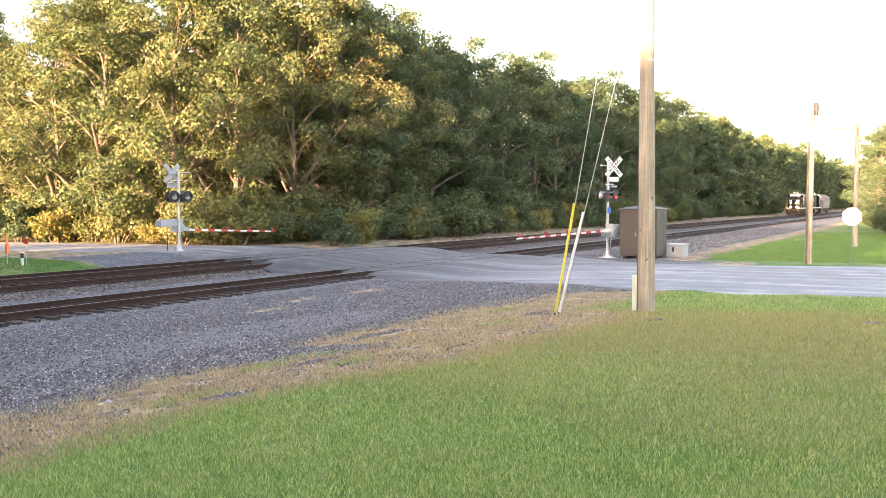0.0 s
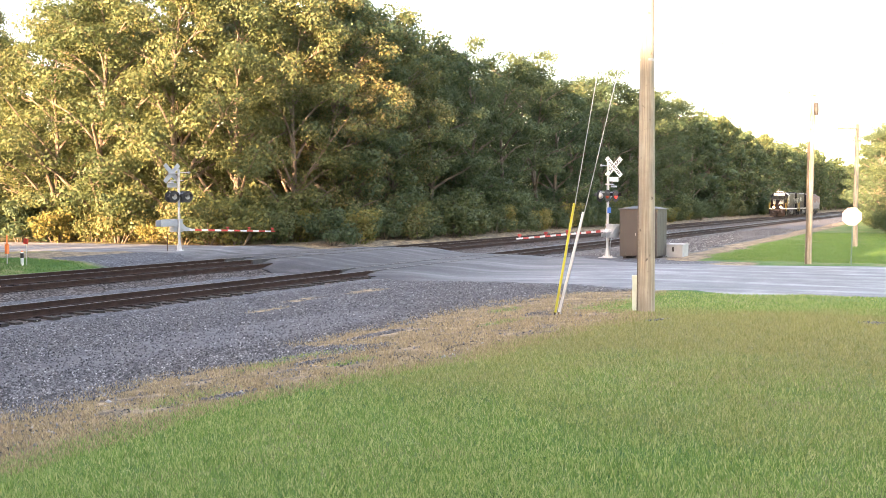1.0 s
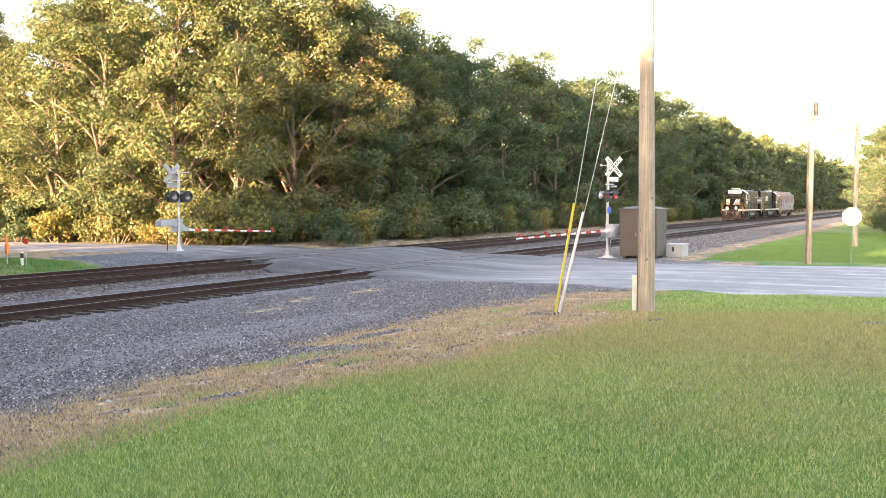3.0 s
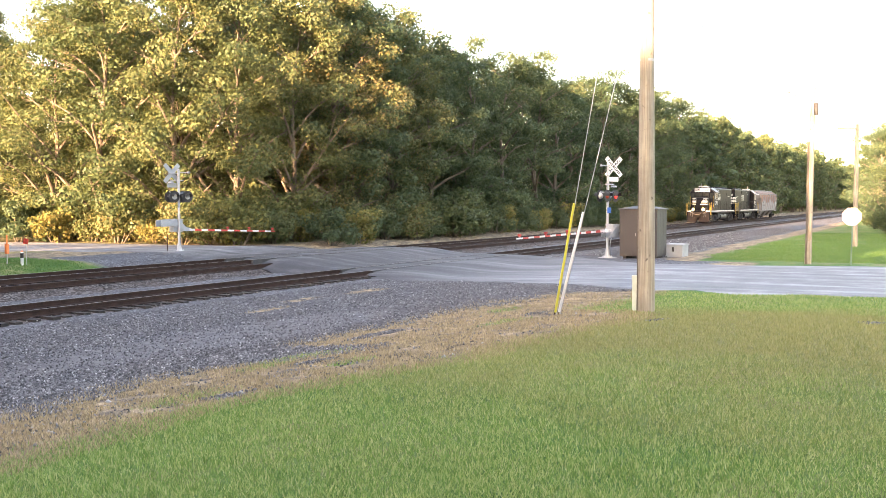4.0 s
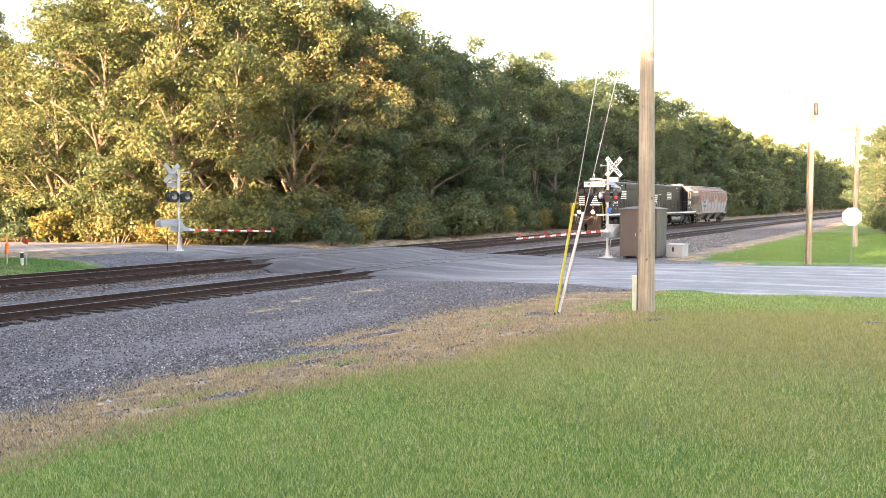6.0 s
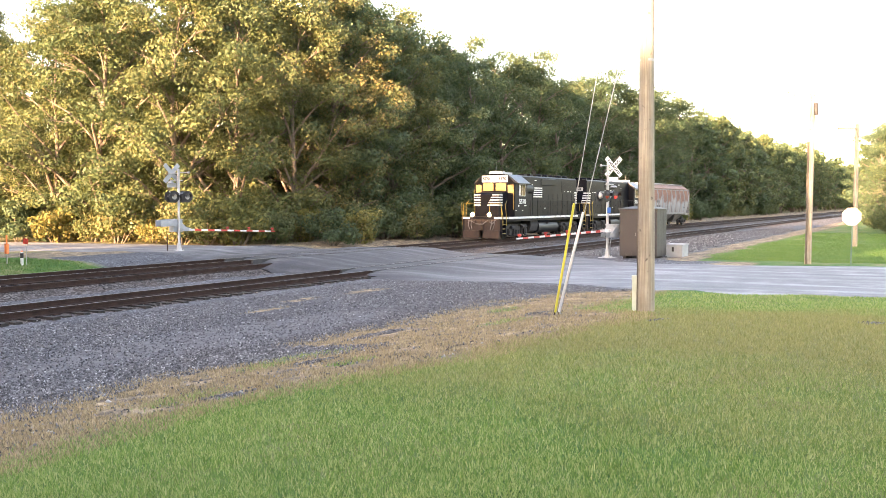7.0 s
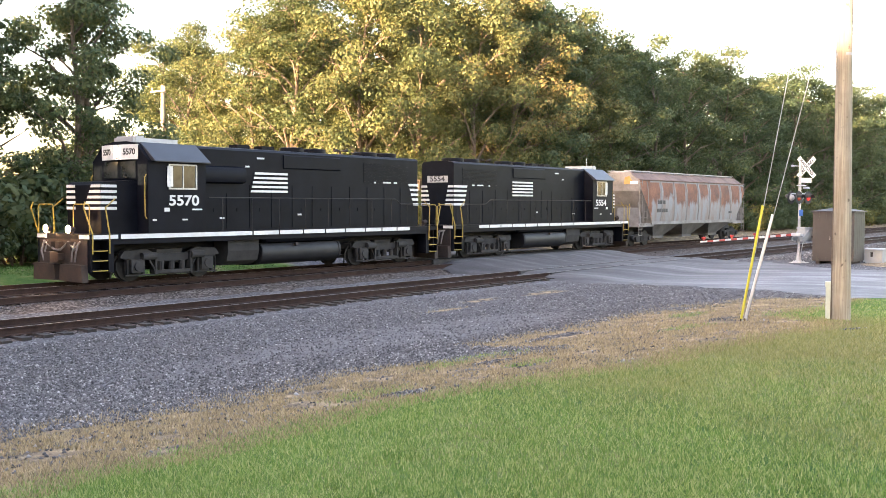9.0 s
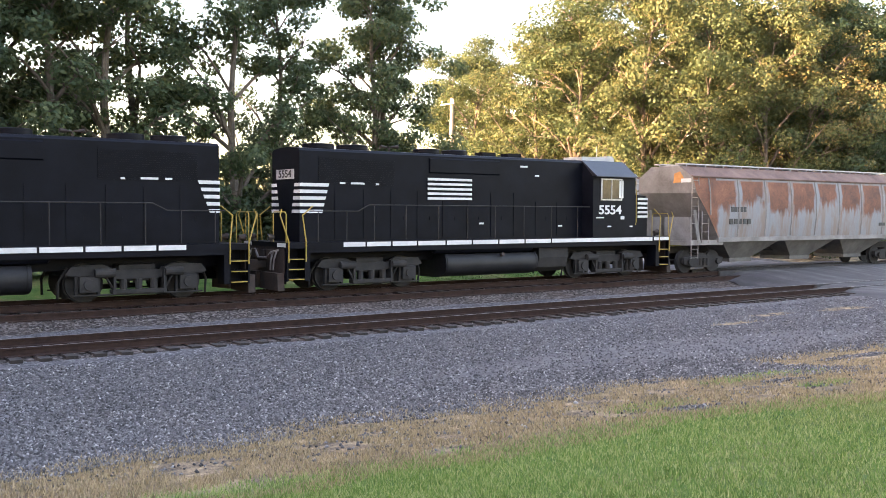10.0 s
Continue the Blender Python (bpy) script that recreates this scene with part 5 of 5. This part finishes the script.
    # couplers, pilots, steps, rails at both ends
    for e, xe, d in ((0, 0.0, 1), (1, 18.03, -1)):
        def X(v):
            return xe + d * v
        bm = bmesh.new()
        box(bm, *sorted((X(0.02), X(0.9))), -0.10, 0.10, 0.74, 0.94)
        box(bm, *sorted((X(0.0), X(0.26))), -0.19, 0.15, 0.68, 1.0)
        part("coupler", bm, M_PILOT, lo, "rusty knuckle coupler", bevel=0.03)
        bm = bmesh.new()
        box(bm, *sorted((X(0.55), X(0.66))), -1.30, 1.30, 0.62, 1.40)
        for s in (-1, 1):
            prism(bm, [(s * 0.16, 0.62), (s * 1.30, 0.62), (s * 1.34, 0.10), (s * 0.10, 0.12)], "x", *sorted((X(0.34), X(0.56))))
        part("pilot_plow", bm, M_PILOT, lo, "rusty black snow plow under the coupler", bevel=0.02)
        bm = bmesh.new()
        tube(bm, [(X(0.52), -1.0, 1.32), (X(0.44), -0.8, 1.08), (X(0.46), -0.45, 1.30), (X(0.40), -0.1, 1.05), (X(0.46), 0.35, 1.06), (X(0.44), 0.7, 1.24), (X(0.52), 1.0, 1.30)], 0.035, 8)
        for y in (-0.95, -0.75, 0.75, 0.95):
            tube(bm, [(X(0.5), y, 1.3), (X(0.40), y, 1.0), (X(0.42), y * 0.9, 0.7)], 0.028, 7)
        part("brake_hose", bm, M_HOSE, lo, "hanging grey rubber hoses")
        for y in (-0.5, 0.1, 0.55):
            bm = bmesh.new()
            box(bm, *sorted((X(0.42), X(0.56))), y - 0.12, y + 0.12, 1.05, 1.30)
            part("end_fitting", bm, M_PILOT, lo, "rusty end fitting", bevel=0.015)
        for y in (-1.16, 1.16):
            bm = bmesh.new()
            box(bm, *sorted((X(0.54), X(0.57))), y - 0.27, y + 0.27, 1.40, 1.52)
            part("end_stripe", bm, M_WHITE, lo, "white painted end plate")
        for s in (-1, 1):
            bm = bmesh.new()
            y0, y1 = sorted((s * 0.98, s * 1.46))
            prism(bm, [(X(0.58), y0), (X(0.58), y1), (X(0.62), y1), (X(0.62), s * 1.0), (X(1.18), s * 1.0), (X(1.18), y1), (X(1.36), y1), (X(1.36), y0)] if s > 0 else
                  [(X(0.58), y1), (X(0.58), y0), (X(0.62), y0), (X(0.62), s * 1.0), (X(1.18), s * 1.0), (X(1.18), y0), (X(1.36), y0), (X(1.36), y1)], "z", 0.38, 1.4)
            st = part("step_well", bm, M_BLACK, lo, "black boarding step well")
            for z in (0.42, 0.72, 1.02):
                bm = bmesh.new()
                box(bm, *sorted((X(0.63), X(1.16))), *sorted((s * 1.02, s * 1.45)), z, z + 0.035)
                part("step", bm, M_BLACK, st)
                bm = bmesh.new()
                box(bm, *sorted((X(0.64), X(1.15))), *sorted((s * 1.455, s * 1.475)), z, z + 0.03)
                part("step_edge", bm, M_YRAIL, st, "worn yellow step edge")
            for xa, xb in ((0.62, 0.36), (1.20, 1.10)):
                bm = bmesh.new()
                tube(bm, [(X(xa), s * 1.49, 0.95), (X(xa), s * 1.50, 1.55), (X(xb), s * 1.45, 2.35), (X(xb + (0.06 if xb < 1 else 0.35)), s * 1.42, 2.52 if xb < 1 else 2.62)], 0.022, 7)
                part("handrail", bm, M_YRAIL, lo, "bent yellow boarding handrail")
            bm = bmesh.new()
            tube(bm, [(X(0.50), s * 0.62, 1.535), (X(0.50), s * 0.62, 1.62)], 0.05, 8)
            tube(bm, [(X(0.55), s * 0.62, 1.69), (X(0.36), s * 0.62, 1.69)], [0.07, 0.105], 14)
            dl = part("ditch_light", bm, M_PILOT, lo, smooth_angle=40)
            bm = bmesh.new()
            tube(bm, [(X(0.362), s * 0.62, 1.69), (X(0.345), s * 0.62, 1.69)], 0.115, 14)
            part("lens", bm, M_LAMP if e == 0 else M_GLASS, dl, "glowing warm ditch light" if e == 0 else "unlit lens")
        for s in (-1, 1):
            bm = bmesh.new()
            tube(bm, [(X(0.58), s * 1.4, 1.53), (X(0.58), s * 1.4, 2.38), (X(0.58), s * 1.33, 2.45), (X(0.58), s * 0.62, 2.45), (X(0.58), s * 0.55, 2.38), (X(0.58), s * 0.55, 1.53)], 0.018, 6)
            part("end_railing", bm, M_YRAIL, lo, "yellow end railing")
    for s in (-1, 1):
        bm = bmesh.new()
        tube(bm, [(5.0, s * 1.46, 2.68), (14.6, s * 1.46, 2.68), (15.0, s * 1.46, 2.48), (16.7, s * 1.46, 2.48)], 0.018, 6)
        for x in (5.6, 6.9, 8.2, 9.5, 10.7, 11.9, 13.2, 14.4, 15.4, 16.4):
            tube(bm, [(x, s * 1.46, 1.53), (x, s * 1.46, 2.68 if x < 14.6 else 2.48)], 0.016, 6)
        part("side_railing", bm, M_UNDER, lo, "thin black walkway railing")
    loco_truck(lo, 3.72)
    loco_truck(lo, 14.31)
    return lo


def loco_numbers(lo, number):
    for s, rz in ((-1, 0), (1, 180)):
        text_part("road_number", number, 0.46, M_WHITE, lo, pose(3.97, s * 1.508, 2.56, 90, 0, rz), "white road number on the cab", wide=1.32)
    for s in (-1, 1):
        text_part("number_board", number, 0.27, M_INK, lo, pose(2.531, s * 0.60, 4.12, 90, 0, -90 - s * 9.5), "black number on a white board")
    bm = bmesh.new()
    box(bm, 16.752, 16.775, -0.58, 0.58, 3.47, 3.77)
    pl = part("number_plate", bm, M_SILVER, lo, "grimy white number plate on the hood's end", bevel=0.006)
    text_part("plate_number", number, 0.32, M_INK, pl, pose(16.778, 0, 3.62, 90, 0, 90), wide=1.35)


def build_hopper():
    hc = empty("hopper_car", pose(0, 0, 0), "rust-streaked pale grey covered hopper freight car", "freight car", "freight train")
    L = 17.75   # over the end cages, from 0
    bm = bmesh.new()
    # ring sections of the body: the ends slope in towards the bottom
    sect = [(-1.44, 1.30), (-1.52, 1.5), (-1.60, 2.4), (-1.57, 3.3), (-1.46, 3.92), (-0.75, 4.40), (0.75, 4.40), (1.46, 3.92), (1.57, 3.3), (1.60, 2.4), (1.52, 1.5), (1.44, 1.30)]

    def endx(z):
        return 0.55 if z > 3.45 else 0.55 + (3.45 - z) * 0.80
    n = len(sect)
    cols = []
    for k in range(2):
        cols.append([bm.verts.new((endx(z) if k == 0 else L - endx(z), y, z)) for y, z in sect])
    for i in range(n):
        f = bm.faces.new((cols[0][i], cols[0][(i + 1) % n], cols[1][(i + 1) % n], cols[1][i]))
        f.material_index = 1 if 4 <= i <= 6 else 0
    for c in (cols[0][::-1], cols[1]):
        # end sheet as a fan of level strips
        c2 = c if c is cols[1] else cols[0]
        for i in range(n // 2 - 1):
            f = bm.faces.new((c2[i], c2[i + 1], c2[n - 2 - i], c2[n - 1 - i]))
            f.material_index = 2
    body = part("body", bm, [M_HOPPER, M_ROOF_RUST, M_HOPPER_WHITE], hc, smooth_angle=25)
    for s in (-1, 1):
        for k in range(9):
            x = 1.50 + 1.86 * k
            bm = bmesh.new()
            zs = [1.5, 2.4, 3.3, 3.9]
            ys = [1.53, 1.61, 1.58, 1.47]
            zmin = 0 if 2.2 < x < L - 2.2 else (1 if 1.4 < x < L - 1.4 else 2)
            tube(bm, [(x, s * y, z) for y, z in list(zip(ys, zs))[zmin:]], 0.035, 5)
            part("side_rib", bm, M_HOPPER_WHITE, body)
        bm = bmesh.new()
        box(bm, 2.1, L - 2.1, s * 1.50 - 0.06, s * 1.50 + 0.06, 1.28, 1.46)
        part("side_sill", bm, M_HOPPER_WHITE, body, bevel=0.01)
        bm = bmesh.new()
        tube(bm, [(0.5, s * 1.47, 3.96), (L - 0.5, s * 1.47, 3.96)], 0.05, 6)
        part("roof_edge", bm, M_ROOF_RUST, body)
        for x0, x1, z in ((2.85, 3.9, 2.52), (2.75, 4.25, 2.02)):
            w = (x1 - x0) / 5
            for k in range(5):
                bm = bmesh.new()
                box(bm, x0 + k * w, x0 + k * w + w * 0.72, s * 1.60 - 0.012, s * 1.60 + 0.012, z, z + 0.22)
                part("reporting_mark", bm, M_INK, body, "dark bar of lettering")
        bm = bmesh.new()
        box(bm, 14.2, 14.7, s * 1.59 - 0.012, s * 1.59 + 0.012, 1.9, 2.05)
        part("reporting_mark", bm, M_INK, body, "dark bar of lettering")
    bm = bmesh.new()
    box(bm, 0.7, L - 0.7, -0.74, -0.38, 4.48, 4.53)
    box(bm, 0.7, L - 0.7, 0.38, 0.74, 4.48, 4.53)
    for k in range(14):
        box(bm, 1.0 + k * 1.2, 1.06 + k * 1.2, -0.72, 0.72, 4.38, 4.49)
    part("running_board", bm, M_SILVER, hc, "pale roof walkway grating")
    for k in range(5):
        bm = bmesh.new()
        box(bm, 1.6 + k * 3.0, 3.9 + k * 3.0, -0.28, 0.28, 4.39, 4.52)
        part("roof_hatch", bm, M_ROOF_RUST, hc, bevel=0.03)
    for k in range(3):
        bm = bmesh.new()
        xc = 4.55 + k * 4.33
        lo_, hi_ = [], []
        for y, x in ((-1.4, -2.05), (1.4, -2.05), (1.4, 2.05), (-1.4, 2.05)):
            hi_.append(bm.verts.new((xc + x, y, 1.34)))
            lo_.append(bm.verts.new((xc + x * 0.32, y * 0.55, 0.52)))
        for i in range(4):
            bm.faces.new((hi_[i], hi_[(i + 1) % 4], lo_[(i + 1) % 4], lo_[i]))
        bm.faces.new(lo_)
        bm.faces.new(hi_[::-1])
        box(bm, xc - 0.75, xc + 0.75, -0.8, 0.8, 0.38, 0.54)
        part("discharge_hopper", bm, M_CHUTE, hc, "grimy grey discharge chute")
    bm = bmesh.new()
    box(bm, 0.0, L, -0.18, 0.18, 0.78, 1.05)
    part("centre_sill", bm, M_UNDER, hc)
    for e, xe, d in ((0, 0.0, 1), (1, L, -1)):
        def X(v):
            return xe + d * v
        bm = bmesh.new()
        box(bm, *sorted((X(-0.32), X(0.4))), -0.12, 0.12, 0.72, 0.96)
        part("coupler", bm, M_PILOT, hc, bevel=0.02)
        bm = bmesh.new()
        box(bm, *sorted((X(0.42), X(0.56))), -1.5, 1.5, 1.16, 1.34)
        box(bm, *sorted((X(0.5), X(2.4))), -0.95, 0.95, 1.16, 1.24)
        for s in (-1, 1):
            box(bm, *sorted((X(0.5), X(2.5))), s * 1.42 - 0.06, s * 1.42 + 0.06, 1.16, 1.36)
        part("end_sill", bm, M_HOPPER_WHITE, hc, bevel=0.01)
        for s in (-1, 1):
            for xv in (0.45, 1.1):
                bm = bmesh.new()
                y = s * 1.50
                for q in (0, 0.42):
                    tube(bm, [(X(xv + q), y, 0.62 if xv < 1 else 1.25), (X(xv + q), y, 3.95 if xv < 1 else 2.55)], 0.02, 6)
                for z in (0.65, 1.0, 1.35, 1.7, 2.05, 2.4, 2.75, 3.1, 3.45, 3.8):
                    if xv < 1 or 1.3 < z < 2.6:
                        tube(bm, [(X(xv), y, z), (X(xv + 0.42), y, z)], 0.013, 5)
                part("ladder", bm, M_HOPPER_WHITE, hc)
            bm = bmesh.new()
            prism(bm, [(X(1.15), 1.3), (X(1.35), 1.3), (X(1.05), 2.6), (X(0.9), 2.6)] if d > 0 else [(X(0.9), 2.6), (X(1.05), 2.6), (X(1.35), 1.3), (X(1.15), 1.3)], "y", s * 1.2 - 0.03, s * 1.2 + 0.03)
            part("end_brace", bm, M_HOPPER_WHITE, hc)
            bm = bmesh.new()
            box(bm, *sorted((X(0.43), X(0.46))), *sorted((s * 0.1, s * 1.45)), 1.35, 2.3)
            part("end_sheet", bm, M_HOPPER_WHITE, hc, "pale end plate")
        bm = bmesh.new()
        prism(bm, [(-1.1, 3.75), (-0.45, 3.7), (-0.5, 4.1), (-0.8, 4.18)], "x", *sorted((X(0.535), X(0.546))))
        part("rust_patch", bm, M_RUST_PATCH, hc, "orange rust patch")
        bm = bmesh.new()
        box(bm, *sorted((X(0.53), X(0.545))), -1.38, -0.86, 3.72, 3.88)
        part("reflective_label", bm, M_WHITE, hc, "white label plate")
        # truck
        bm = bmesh.new()
        for s in (-1, 1):
            prism(bm, [(-1.25, 0.62), (-0.45, 0.72), (0.45, 0.72), (1.25, 0.62), (1.2, 0.38), (0.5, 0.22), (-0.5, 0.22), (-1.2, 0.38)], "y", s * 1.0 - 0.08, s * 1.0 + 0.08)
            for xj in (-0.88, 0.88):
                tube(bm, [(xj, s * 1.0, 0.46), (xj, s * 1.18, 0.46)], 0.13, 10)
            for xs in (-0.2, 0.0, 0.2):
                tube(bm, [(xs, s * 1.08, 0.3), (xs, s * 1.08, 0.6)], 0.07, 8)
        box(bm, -0.25, 0.25, -1.0, 1.0, 0.5, 0.8)
        tr = part("truck", bm, M_UNDER, hc, "dark cast freight truck", bevel=0.015)
        tr.location = (X(1.75), 0, 0)
        for xj in (-0.88, 0.88):
            wheelset(tr, xj, 0.457)
    return hc


def front_x(t):
    """Where the leading coupler is at t seconds."""
    return FRONT - SPEED * (t - 9.0)


LOCO_A = build_loco("black diesel locomotive with white stripes, leading the train")
LOCO_B = copy_thing(LOCO_A, pose(0, 0, 0))
tagged(LOCO_B, "black diesel locomotive with white stripes, coupled tail first")
for child in list(LOCO_B.children_recursive):
    if child.name.startswith("lens"):
        child.data = child.data.copy()
        child.data.materials[0] = M_GLASS
        tagged(child, "unlit lens")
loco_numbers(LOCO_A, "5570")
loco_numbers(LOCO_B, "5554")
HOPPER = build_hopper()
TRAIN = [(LOCO_A, 0.0, 0), (LOCO_B, 36.10, 180), (HOPPER, 36.35, 0)]


def motions():
    """The train runs through at an even speed; its wheels roll."""
    for ob, u, rz in TRAIN:
        walk(ob, [(t, pose(front_x(t) + u, FAR_Y, 0, 0, 0, rz)) for t in (0.0, 2.5, 5.0, 7.5, 10.0)])
        for tr in ob.children:
            for ws in tr.children:
                if ws.name.startswith("wheelset"):
                    r, x = ws.location.z, ws.location.x
                    turn = math.degrees(SPEED / r) / FPS * (-1 if rz == 0 else 1)
                    walk(ws, [(k / FPS, pose(x, 0, r, 0, k * turn, 0)) for k in range(301)])



# ---- ties, loose stones and grass ----
build_flangeways(TRACK_FAR)
build_flangeways(TRACK_NEAR)
build_ties(TRACK_FAR, 0.0)
build_ties(TRACK_NEAR, NEAR_Z)


def tri_mesh(name, verts, tris, material, label, category):
    me = bpy.data.meshes.new(name)
    n = len(tris)
    me.vertices.add(len(verts))
    me.vertices.foreach_set("co", verts.astype(np.float32).ravel())
    me.loops.add(n * 3)
    me.loops.foreach_set("vertex_index", tris.astype(np.int32).ravel())
    me.polygons.add(n)
    me.polygons.foreach_set("loop_start", np.arange(0, n * 3, 3, dtype=np.int32))
    me.update(calc_edges=True)
    me.materials.append(material)
    return tagged(new(name, me), label, category, kind="stuff")


def scatter_blades(seed, n, r0, r1, keep, height, width, material, name, label):
    rng = np.random.default_rng(seed)
    out = []
    while len(out) < n:
        r, a = r0 * (r1 / r0) ** rng.uniform(), radians(rng.uniform(1, 84))
        x, y = r * math.cos(a), r * math.sin(a)
        if keep(x, y, rng):
            out.append((x, y, gh(x, y) + 0.035 * noise.noise((x * 0.5, y * 0.5, 0)) + 0.012 * noise.noise((x * 2.3, y * 2.3, 9)), r))
    p = np.array(out)
    far = (p[:, 3] / r0) ** 0.45
    h = height * rng.uniform(0.5, 1.25, n) * far ** 0.5
    a = rng.uniform(0, 2 * math.pi, n)
    w = width * far
    side = np.stack([np.cos(a), np.sin(a), 0 * a], 1) * w[:, None]
    tilt = rng.normal(size=(n, 2)) * 0.5
    tip = p[:, :3] + np.stack([tilt[:, 0] * h, tilt[:, 1] * h, h], 1)
    base = p[:, :3] - np.array([0, 0, 0.01])
    verts = np.stack([base - side, base + side, tip], 1).reshape(-1, 3)
    return tri_mesh(name, verts, np.arange(n * 3).reshape(-1, 3), material, label, "grass")


def in_lawn(x, y, rng):
    if x > along(ROAD_NEAR, y) - 0.4 or rng.uniform() < spot(x, y, STONY):
        return False
    return y < lawn_line(x, y) + rng.normal() * 0.25 or rng.uniform() < 0.7 * spot(x, y, WEEDS)


def in_dry(x, y, rng):
    if x > 29 or rng.uniform() < spot(x, y, STONY):
        return False
    if rng.uniform() < 0.5 * spot(x, y, TUFTED):
        return True
    return lawn_line(x, y) - 0.6 < y < straw_line(x, y) + rng.normal() * 0.35 and noise.noise((x * 1.4, y * 1.4, 2.0)) > -0.3


def in_far_lawn(x, y, rng):
    return x > 47.5 and y < lawn_line(x, y) - 0.3 + rng.normal() * 0.3


M_BLADE = leaf_material("grass_blades", [(0.1, (0.022, 0.064, 0.011)), (0.42, (0.102, 0.205, 0.038)), (0.75, (0.27, 0.32, 0.11)), (0.98, (0.56, 0.48, 0.27))], 0.25)
M_BLADE_FAR = leaf_material("far_lawn_blades", [(0.1, (0.028, 0.085, 0.016)), (0.5, (0.060, 0.150, 0.030)), (0.95, (0.14, 0.20, 0.05))], 0.2)
M_STRAW = leaf_material("dry_grass_blades", [(0.1, (0.13, 0.10, 0.06)), (0.4, (0.29, 0.215, 0.125)), (0.9, (0.48, 0.37, 0.225))], 0.15)
scatter_blades(3, 230000, 4.6, 30.0, in_lawn, 0.036, 0.0048, M_BLADE, "lawn_grass", "short mown green lawn grass")
scatter_blades(5, 70000, 47.0, 95.0, in_far_lawn, 0.045, 0.016, M_BLADE_FAR, "lawn_grass", "short green grass of the lawn beyond the road")
scatter_blades(8, 14000, 38.0, 50.0, lambda x, y, rng: x < 30.5 + wander(x, y) and 31.3 + 1.2 * wander(x, y) < y < 37, 0.06, 0.02, M_BLADE_FAR, "lawn_grass", "short green grass beyond the far track")
scatter_blades(4, 60000, 7.0, 30.0, in_dry, 0.045, 0.0055, M_STRAW, "dry_grass", "dry yellowed grass along the gravel's edge")


def stones(seed, n, place, size, name, label, material=None):
    rng = np.random.default_rng(seed)
    pts = []
    while len(pts) < n:
        q = place(rng)
        if q:
            pts.append(q)
    p = np.array(pts)
    unit = np.array([(1, 0, 0), (-1, 0, 0), (0, 1, 0), (0, -1, 0), (0, 0, 1), (0, 0, -1)], float)
    tris = np.array([(0, 2, 4), (2, 1, 4), (1, 3, 4), (3, 0, 4), (2, 0, 5), (1, 2, 5), (3, 1, 5), (0, 3, 5)])
    s = size * rng.uniform(0.5, 1.4, (n, 1, 1)) * rng.uniform(0.55, 1.2, (n, 6, 1))
    a = rng.uniform(0, 6.3, n)
    c, sn = np.cos(a)[:, None], np.sin(a)[:, None]
    v = unit[None] * s + rng.normal(size=(n, 6, 3)) * size * 0.18
    v = np.stack([v[..., 0] * c - v[..., 1] * sn, v[..., 0] * sn + v[..., 1] * c, v[..., 2] * 0.8], -1) + p[:, None, :]
    t = (tris[None] + (np.arange(n) * 6)[:, None, None]).reshape(-1, 3)
    return tri_mesh(name, v.reshape(-1, 3), t, material or M_STONE, label, "gravel")


def stone_material(name, k, warm=1.0):
    m, nt, b = mat(name)
    geo = nt.nodes.new("ShaderNodeNewGeometry")
    stops = [(0.0, (0.022, 0.022, 0.023)), (0.5, (0.085, 0.083, 0.086)), (0.92, (0.17, 0.167, 0.172)), (1.0, (0.38, 0.375, 0.37))]
    nt.links.new(ramp(nt, geo.outputs["Random Per Island"], [(p, (c[0] * k * warm, c[1] * k, c[2] * k / warm)) for p, c in stops]), b.inputs["Base Color"])
    b.inputs["Roughness"].default_value = 0.9
    return m


M_STONE_GRIMY = stone_material("grimy_ballast_stone", 0.72, 1.12)
M_STONE = stone_material("ballast_stone", 1.0)


def gravel_place(rng):
    r, a = 8.5 * (42 / 8.5) ** rng.uniform(), radians(rng.uniform(2, 84))
    x, y = r * math.cos(a), r * math.sin(a)
    if not 0.5 < y < 19.6 or x > along(ROAD_NEAR, y) - 0.3:
        return None
    if y < lawn_line(x, y) + 0.2 and rng.uniform() > spot(x, y, STONY) or y < straw_line(x, y) - 0.5 and rng.uniform() > 0.05 + spot(x, y, STONY):
        return None
    if rng.uniform() < 0.6 * spot(x, y, TUFTED):
        return None
    if smooth(0.0, 0.5, 1 - ((x - 16) / 8) ** 2 - ((y - 13.3) / 2.0) ** 2) > rng.uniform(0.1, 1.6):
        return None
    return (x, y, gh(x, y) + 0.035 * noise.noise((x * 0.5, y * 0.5, 0)) + 0.008)


def bed_place(yc, z, lo, hi):
    def f(rng):
        x, d = rng.uniform(-5, 95), rng.uniform(lo, hi)
        if 34.8 < x < 48.4 or abs(abs(d) - 0.753) < 0.12:
            return None
        a = abs(d)
        zz = -0.205 - 0.02 * a if a < 1.28 else -0.235 - 0.25 * (a - 1.28)
        return (x, yc + d, z + zz + rng.uniform(-0.01, 0.02))
    return f


stones(5, 90000, gravel_place, 0.021, "gravel", "grey crushed stones beside the track")
stones(9, 14000, lambda rng: (lambda x, y: None if y < straw_line(x, y) + 0.3 else (x, y, gh(x, y) + 0.01))(48.5 + 60 * rng.uniform() ** 1.6, rng.uniform(11, 19.6)), 0.045, "gravel", "grey crushed stones of the far shoulder")
stones(6, 14000, bed_place(NEAR_Y, NEAR_Z, -2.8, 2.6), 0.030, "ballast_stones", "grey ballast stones under the near track", M_STONE_GRIMY)
stones(7, 14000, bed_place(FAR_Y, 0.0, -3.0, 1.8), 0.030, "ballast_stones", "grey ballast stones under the far track", M_STONE_GRIMY)


motions()
